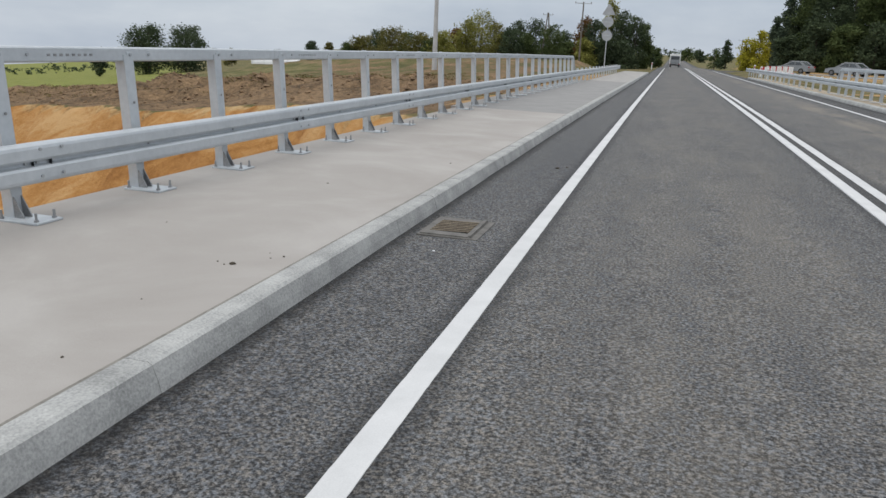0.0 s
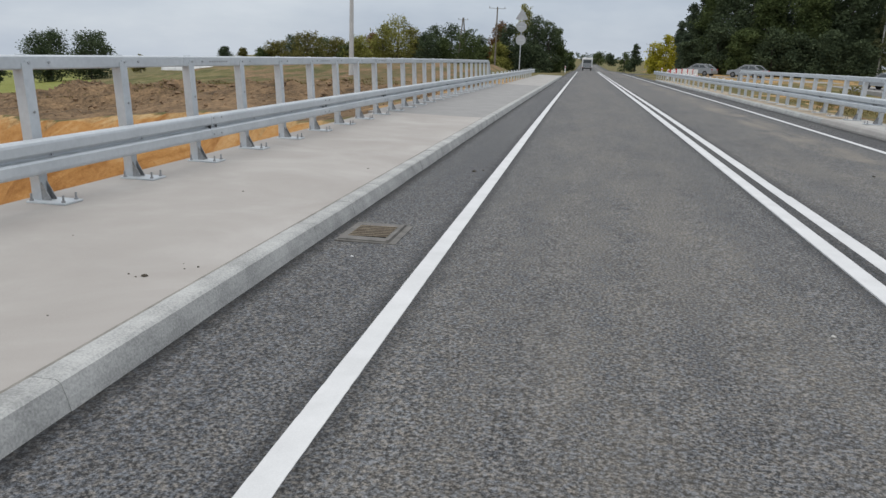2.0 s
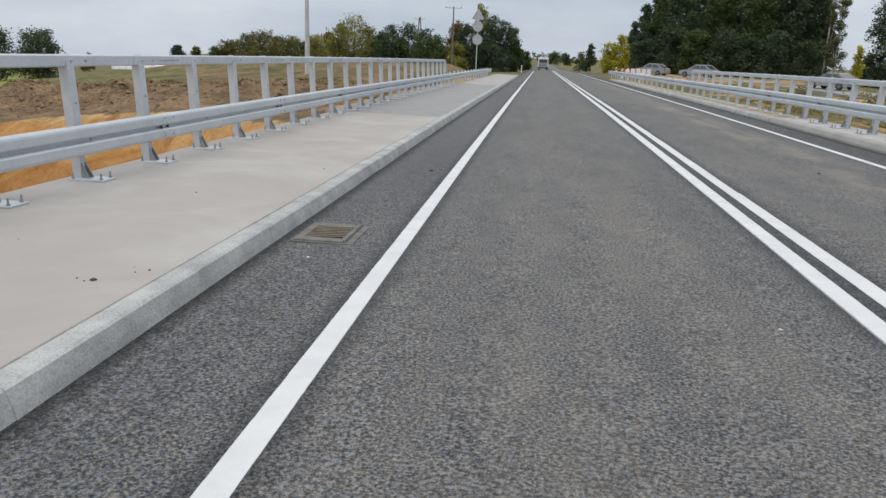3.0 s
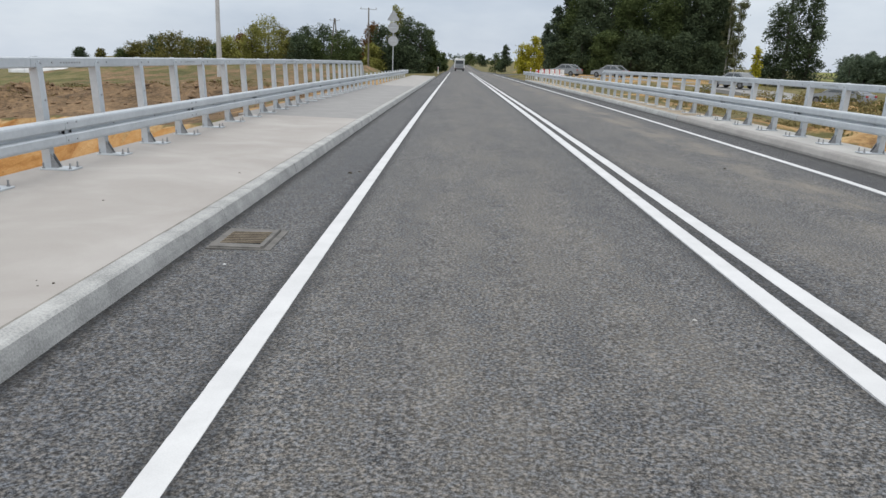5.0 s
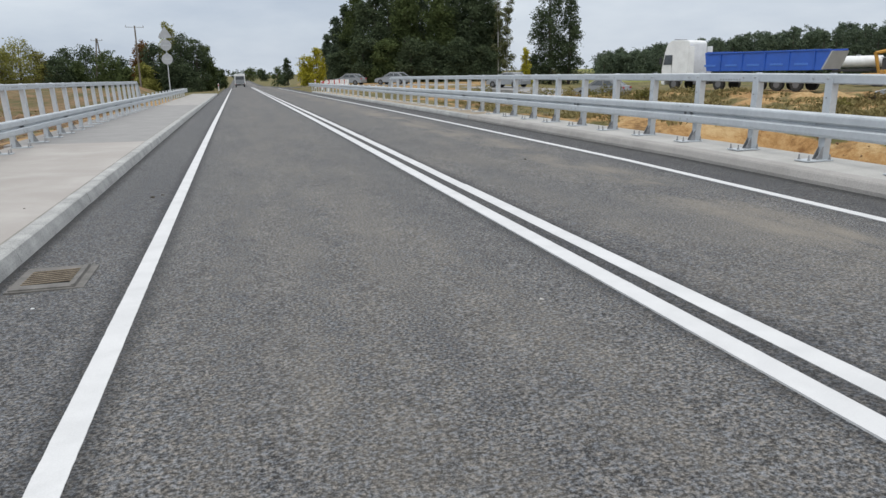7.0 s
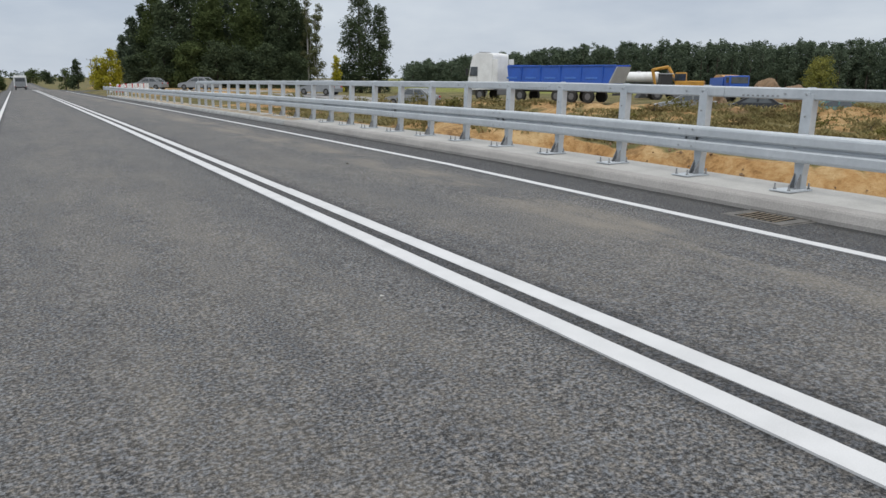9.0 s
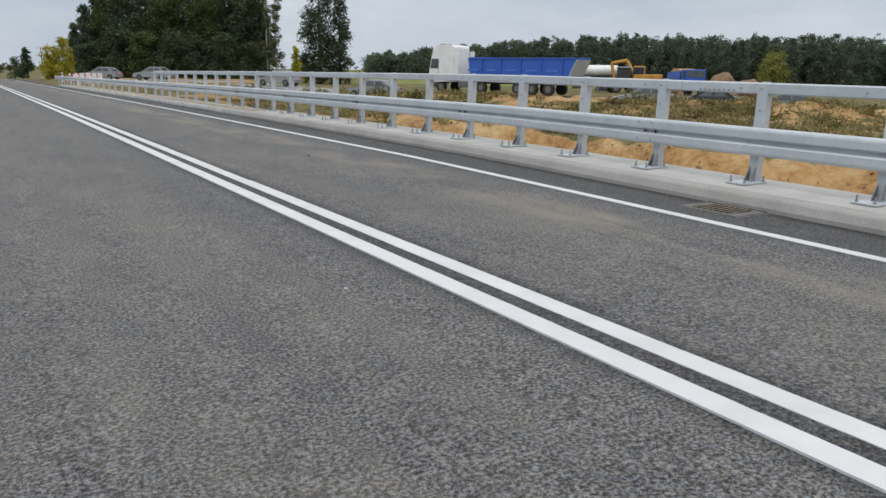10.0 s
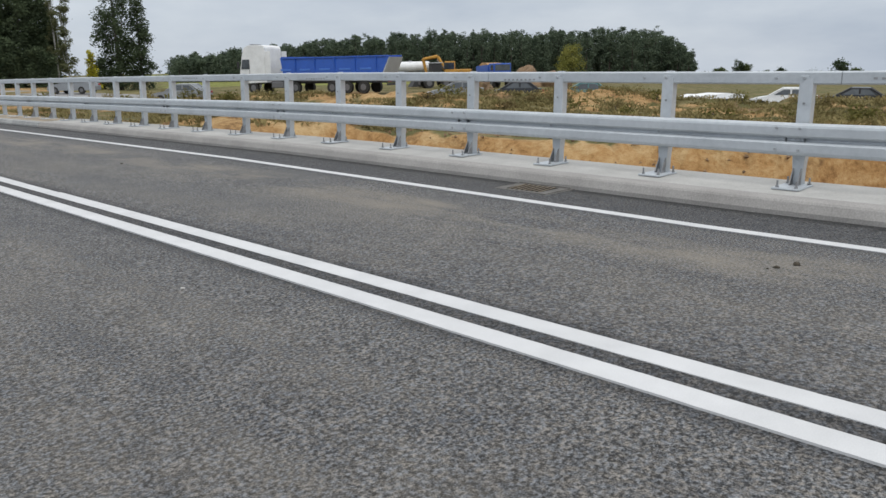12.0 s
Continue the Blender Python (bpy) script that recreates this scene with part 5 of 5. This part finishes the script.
def tipper_truck():
    """White tractor unit with a blue tipping trailer; local x points forward."""
    ax, ay = polar(34.9, 65)
    bx, by = polar(46.9, 57)
    head = math.degrees(math.atan2(ay - by, ax - bx))
    L = math.hypot(ax - bx, ay - by)
    root = thing("tipper_truck", pose((ax + bx) / 2, (ay + by) / 2, -0.57 - dip(ax, ay), 0, 0, head), "white truck with blue tipping trailer on the temporary road", "truck", "queue of vehicles")
    f = L / 2
    cab = bmesh.new()
    slab(cab, [(f - 2.9, 0.95), (f - 2.9, 3.95), (f - 2.75, 4.12), (f - 1.9, 4.22), (f - 1.0, 4.2), (f - 0.5, 3.95), (f - 0.32, 3.15), (f - 0.22, 3.0), (f - 0.03, 1.9), (f, 0.5), (f - 0.35, 0.42), (f - 0.45, 0.95)], -1.24, 1.24)
    bmesh.ops.bevel(cab, geom=cab.edges[:], offset=0.05, segments=2, affect="EDGES")
    cabo = part("cab", cab, WHITE, root)
    for s in (-1, 1):
        w = bmesh.new()
        pts = [(f - 1.15, 2.15), (f - 1.15, 2.98), (f - 0.36, 2.98), (f - 0.22, 2.15)]
        a, b = [w.verts.new((x, s * 1.20, z)) for x, z in pts], [w.verts.new((x, s * 1.235, z)) for x, z in pts]
        for i in range(4):
            w.faces.new((a[i], a[(i + 1) % 4], b[(i + 1) % 4], b[i]))
        w.faces.new(a)
        w.faces.new(b[::-1])
        part("side_window", w, GLASS, cabo, "dark side window")
        part("mirror", box(bmesh.new(), f - 0.05, s * 1.42, 2.5, 0.14, 0.2, 0.6, 0.04), CHASSIS, cabo)
        part("wind_deflector", box(bmesh.new(), f - 3.2, s * 1.16, 2.45, 0.55, 0.05, 2.4, 0.015), WHITE, cabo)
        part("door_seam", box(bmesh.new(), f - 1.12, s * 1.232, 1.9, 0.02, 0.015, 1.7), CHASSIS, cabo)
        part("fuel_tank", box(bmesh.new(), f - 4.1, s * 0.95, 0.75, 1.3, 0.5, 0.55, 0.08), RIM, root)
    part("windscreen", box(bmesh.new(), f - 0.13, 0, 2.5, 0.05, 2.1, 0.8, 0.01, None), GLASS, cabo)
    part("roof_lamp_bar", box(bmesh.new(), f - 1.0, 0, 4.28, 0.08, 1.6, 0.06, 0.01), RIM, cabo)
    part("chassis", box(bmesh.new(), -0.3, 0, 0.95, L - 1.2, 0.9, 0.25, 0.02), CHASSIS, root)
    r = -f
    bed = bmesh.new()
    slab(bed, [(r + 0.75, 1.55), (r + 0.12, 2.9), (f - 4.7, 3.12), (f - 4.5, 3.02), (f - 4.8, 1.55)], -1.2, 1.2)
    bedo = part("tipper_body", bed, BLUE, root)
    for k in range(5):
        xk = r + 0.9 + k * (L - 6.6) / 4.4
        for s in (-1, 1):
            part("side_rib", box(bmesh.new(), xk + 0.4, s * 1.185, 2.25, 0.12, 0.10, 1.3, 0.015), BLUE, bedo)
            part("side_panel", box(bmesh.new(), xk + 0.4 + (L - 6.6) / 8.8, s * 1.19, 2.0, 1.1, 0.03, 0.16, 0.01), BLUE_PALE, bedo, "paler pressed panel")
    for s in (-1, 1):
        part("top_rail", box(bmesh.new(), (r + f - 4.6) / 2, s * 1.13, 2.98, L - 4.9, 0.14, 0.12, 0.02), BLUE, bedo)
        part("side_skirt", box(bmesh.new(), -0.6, s * 1.1, 1.15, L - 7.6, 0.06, 0.35, 0.01), CHASSIS, root)
    part("tailgate", slab(bmesh.new(), [(r + 0.62, 1.6), (r - 0.0, 2.9), (r + 0.1, 2.9), (r + 0.74, 1.6)], -1.18, 1.18), GREY_BODY, bedo, "grey tailgate")
    for s in (-1, 1):
        for xw in (f - 1.4, f - 6.0, r + 5.7, r + 4.2, r + 2.6):
            wheel(root, xw, s * 1.02, 0.5, 0.32, s)
        part("mudguard", box(bmesh.new(), f - 6.0, s * 1.02, 1.12, 1.3, 0.4, 0.08, 0.02), CHASSIS, root)
        part("tail_light", box(bmesh.new(), r + 0.2, s * 0.9, 1.0, 0.08, 0.4, 0.14, 0.01), RED_LAMP, root, "red tail light")
    part("rear_bumper", box(bmesh.new(), r + 0.3, 0, 0.72, 0.1, 2.3, 0.18, 0.01), CHASSIS, root)


tipper_truck()


def box_truck():
    root = thing("box_truck", pose(0.66, 182, crest(182)), "pale grey box truck driving off along the far road", "truck")
    part("box", box(bmesh.new(), 0, 0, 1.85, 2.3, 5.0, 2.2, 0.06), WHITE, root)
    part("rear_door", box(bmesh.new(), 0, -2.53, 1.7, 2.0, 0.04, 1.7, 0.01), SILVER, root, "grey rear doors")
    part("chassis", box(bmesh.new(), 0, 0.2, 0.6, 2.0, 5.6, 0.3, 0.03), CHASSIS, root)
    part("rear_window", box(bmesh.new(), 0, -2.56, 2.1, 1.7, 0.03, 0.7, 0.01), GLASS, root, "dark rear window")
    for s in (-1, 1):
        part("tail_light", box(bmesh.new(), s * 0.95, -2.56, 0.75, 0.2, 0.06, 0.16, 0.01), RED_LAMP, root, "red tail light")
        for y in (-1.6, 2.4):
            t = part("tyre", tube(bmesh.new(), (s * 0.75, y, 0.45), (s * 1.05, y, 0.45), 0.45, seg=18), TYRE, root)
            part("rim", tube(bmesh.new(), (s * 1.03, y, 0.45), (s * 1.06, y, 0.45), 0.26, seg=14), RIM, t)


box_truck()


# ---------------------------------------------------------------- building ground before the pines
def water_tank():
    x, y = polar(48.0, 86)
    root = thing("tank_trailer", pose(x, y, height_at(x, y), 0, 0, -50), "dirty white cylindrical tank on a trailer", "tank trailer", "site machines")
    bm = bmesh.new()
    for a, b, r1, r2 in (((-2.3, 0, 2.45), (2.3, 0, 2.45), 0.62, 0.62), ((2.3, 0, 2.45), (2.5, 0, 2.45), 0.62, 0.4), ((-2.5, 0, 2.45), (-2.3, 0, 2.45), 0.4, 0.62)):
        tube(bm, a, b, r1, r2, 20)
    part("tank", bm, WHITE, root)
    part("hatch", tube(bmesh.new(), (0, 0, 3.02), (0, 0, 3.18), 0.22, seg=12), GREY_BODY, root)
    part("frame", box(bmesh.new(), 0, 0, 1.55, 4.8, 1.0, 0.3, 0.02), CHASSIS, root)
    for s in (-1, 1):
        for w in (-1.2, 1.3):
            wheel(root, w, s * 0.85, 0.5, 0.3, s)


def excavator():
    x, y = polar(51.7, 84)
    root = thing("excavator", pose(x, y, height_at(x, y), 0, 0, 128), "yellow tracked excavator with its arm folded", "excavator", "site machines")
    for s in (-1, 1):
        t = bmesh.new()
        prism(t, [(-1.5, 0.0), (1.5, 0.0), (1.8, 0.35), (1.5, 0.7), (-1.5, 0.7), (-1.8, 0.35)], s * 1.0 - 0.25, s * 1.0 + 0.25)
        part("track", t, CHASSIS, root)
    part("turntable", tube(bmesh.new(), (0, 0, 0.7), (0, 0, 0.95), 0.7, seg=16), CHASSIS, root)
    hull = part("hull", box(bmesh.new(), -0.5, 0, 1.6, 3.0, 2.3, 1.1, 0.12), YELLOW, root)
    part("grille", box(bmesh.new(), -1.6, -1.16, 1.65, 0.7, 0.03, 0.6), CHASSIS, hull)
    cab = part("cab", box(bmesh.new(), 0.55, 0.65, 2.35, 1.2, 0.95, 1.5, 0.06), YELLOW, root)
    part("window", box(bmesh.new(), 0.6, 0.65, 2.55, 1.24, 0.98, 0.8, 0.03), GLASS, cab)
    boom = bmesh.new()
    for (a, b, w) in (((0.9, 0, 1.6), (2.1, 0, 3.7), 0.38), ((2.1, 0, 3.7), (3.9, 0, 3.4), 0.34)):
        tube(boom, a, b, w / 2 * 1.2, w / 2, 6)
    part("boom", boom, YELLOW, root)
    part("dipper", tube(bmesh.new(), (3.9, -0.02, 3.5), (3.4, -0.02, 1.2), 0.2, 0.14, 6), YELLOW, root)
    part("ram", tube(bmesh.new(), (1.0, 0.25, 1.9), (2.2, 0.25, 3.3), 0.07, seg=8), RIM, root)
    part("bucket", prism(bmesh.new(), [(3.0, 0.5), (3.75, 0.7), (3.6, 1.3), (3.2, 1.35), (2.85, 1.0)], -0.55, 0.55), CHASSIS, root)


def loader():
    x, y = polar(50.0, 80)
    root = thing("wheel_loader", pose(x, y, height_at(x, y), 0, 0, 150), "small yellow wheel loader beside the excavator", "loader", "site machines")
    part("body", box(bmesh.new(), -0.6, 0, 1.25, 2.4, 1.7, 0.8, 0.1), YELLOW, root)
    cab = part("cab", box(bmesh.new(), -0.1, 0, 2.2, 1.2, 1.4, 1.2, 0.06), CHASSIS, root)
    part("roof", box(bmesh.new(), -0.1, 0, 2.85, 1.4, 1.55, 0.1, 0.03), GREY_BODY, cab)
    part("arm", box(bmesh.new(), 1.5, 0, 1.2, 1.8, 0.9, 0.22, 0.04), YELLOW, root)
    part("bucket", prism(bmesh.new(), [(2.2, 0.25), (3.0, 0.2), (2.5, 1.0), (2.2, 1.0)], -1.0, 1.0), CHASSIS, root)
    for s in (-1, 1):
        for w in (-1.1, 0.9):
            wheel(root, w, s * 0.8, 0.6, 0.4, s)


def blue_lorry():
    x, y = polar(55.0, 84)
    root = thing("site_lorry", pose(x, y, height_at(x, y), 0, 0, -118), "blue site lorry with an orange-tan tipping body", "lorry", "site machines")
    cab = part("cab", box(bmesh.new(), 1.6, 0, 1.95, 1.7, 2.2, 1.9, 0.1), BLUE, root)
    part("windscreen", box(bmesh.new(), 2.46, 0, 2.4, 0.05, 1.9, 0.7, 0.01), GLASS, cab)
    for s in (-1, 1):
        part("side_window", box(bmesh.new(), 1.8, s * 1.10, 2.4, 0.8, 0.03, 0.6, 0.01), GLASS, cab)
        for w in (1.6, -1.4, -2.6):
            wheel(root, w, s * 0.95, 0.5, 0.3, s)
    part("chassis", box(bmesh.new(), -0.6, 0, 0.85, 5.6, 0.9, 0.25, 0.02), CHASSIS, root)
    bed = bmesh.new()
    slab(bed, [(-3.4, 1.1), (-3.5, 2.6), (0.6, 2.75), (0.55, 1.1)], -1.2, 1.2)
    part("tipper_body", bed, BLUE, root)
    part("load", slab(bmesh.new(), [(-3.2, 2.5), (-2.2, 3.0), (-0.4, 2.95), (0.4, 2.6)], -1.0, 1.0), mottled("sand_load", (0.30, 0.17, 0.07), (0.48, 0.30, 0.14), 2, 20, 0.95), root, "heaped sand load")


water_tank()
excavator()
loader()
blue_lorry()


def soil_heap(az, d, w, h, label, seed):
    x, y = polar(az, d)
    bm = bmesh.new()
    bmesh.ops.create_icosphere(bm, subdivisions=4, radius=1.0)
    for v in bm.verts:
        k = 1 + 0.28 * noise.fractal(v.co * 1.7 + Vector((seed, 0, 0)), 1.0, 2.0, 4)
        v.co = Vector((v.co.x * w * k, v.co.y * w * 0.8 * k, max(-0.3, v.co.z * h * k)))
    ob = part("soil_heap", bm, HEAP, None, "", True)
    ob.matrix_basis = pose(x, y, height_at(x, y))
    return tagged(ob, label, "soil heap", "heaps on the building ground")


soil_heap(57.6, 95, 2.6, 2.6, "brown heap of soil beside the machines", 3)
soil_heap(59.6, 92, 3.0, 1.9, "tan heap of soil beside the machines", 8)
soil_heap(53.2, 78, 2.4, 1.3, "brown heap of soil on the building ground", 13)

# ---------------------------------------------------------------- kerb stones, one by one
def kerb_row(name, y0, y1, length, outline, x, label, mat=KERB):
    root = thing(name, Matrix.Identity(4), label, "kerb", kind="structure")
    me = data_of("kerb_stone", prism(bmesh.new(), outline, 0.0006, length - 0.0006), mat)
    y = y0
    while y < y1:
        placed("kerb_stone", me, root, pose(x + random.uniform(-0.003, 0.003), y, level(x, y) + random.uniform(-0.002, 0.002), -math.degrees(math.atan(2.5e-4 * min(y + 0.5, 26))), 0, 0))
        y += length
    return root


kerb_row("kerb_1", -12, 73, 1.0, [(-0.178, -0.2), (-0.178, 0.119), (-0.168, 0.122), (-0.062, 0.122), (-0.04, 0.110), (-0.015, 0.04), (0.0, -0.02), (0.0, -0.2)], X_KERB, "pale concrete kerb stones along the footway")
cast = strip("kerb_2", [(X_KERB_R + x, z) for x, z in [(0.235, -0.1), (0.235, 0.209), (0.07, 0.209), (0.045, 0.203), (0.03, 0.185), (0.0, 0.115), (0.0, -0.1)]], steps(-14, 2, 4)[:-1] + steps(2, 9, 1) + steps(9, 19.5, 2.5)[1:], KERB_CAST)
tagged(cast, "cast concrete kerb of the bridge verge", "kerb", kind="structure")
kerb_row("kerb_3", 19.55, 64, 1.0, [(0.24, -0.1), (0.24, 0.19), (0.06, 0.192), (0.03, 0.185), (0.0, 0.115), (0.0, -0.1)], X_KERB_R, "pale concrete kerb stones past the bridge")
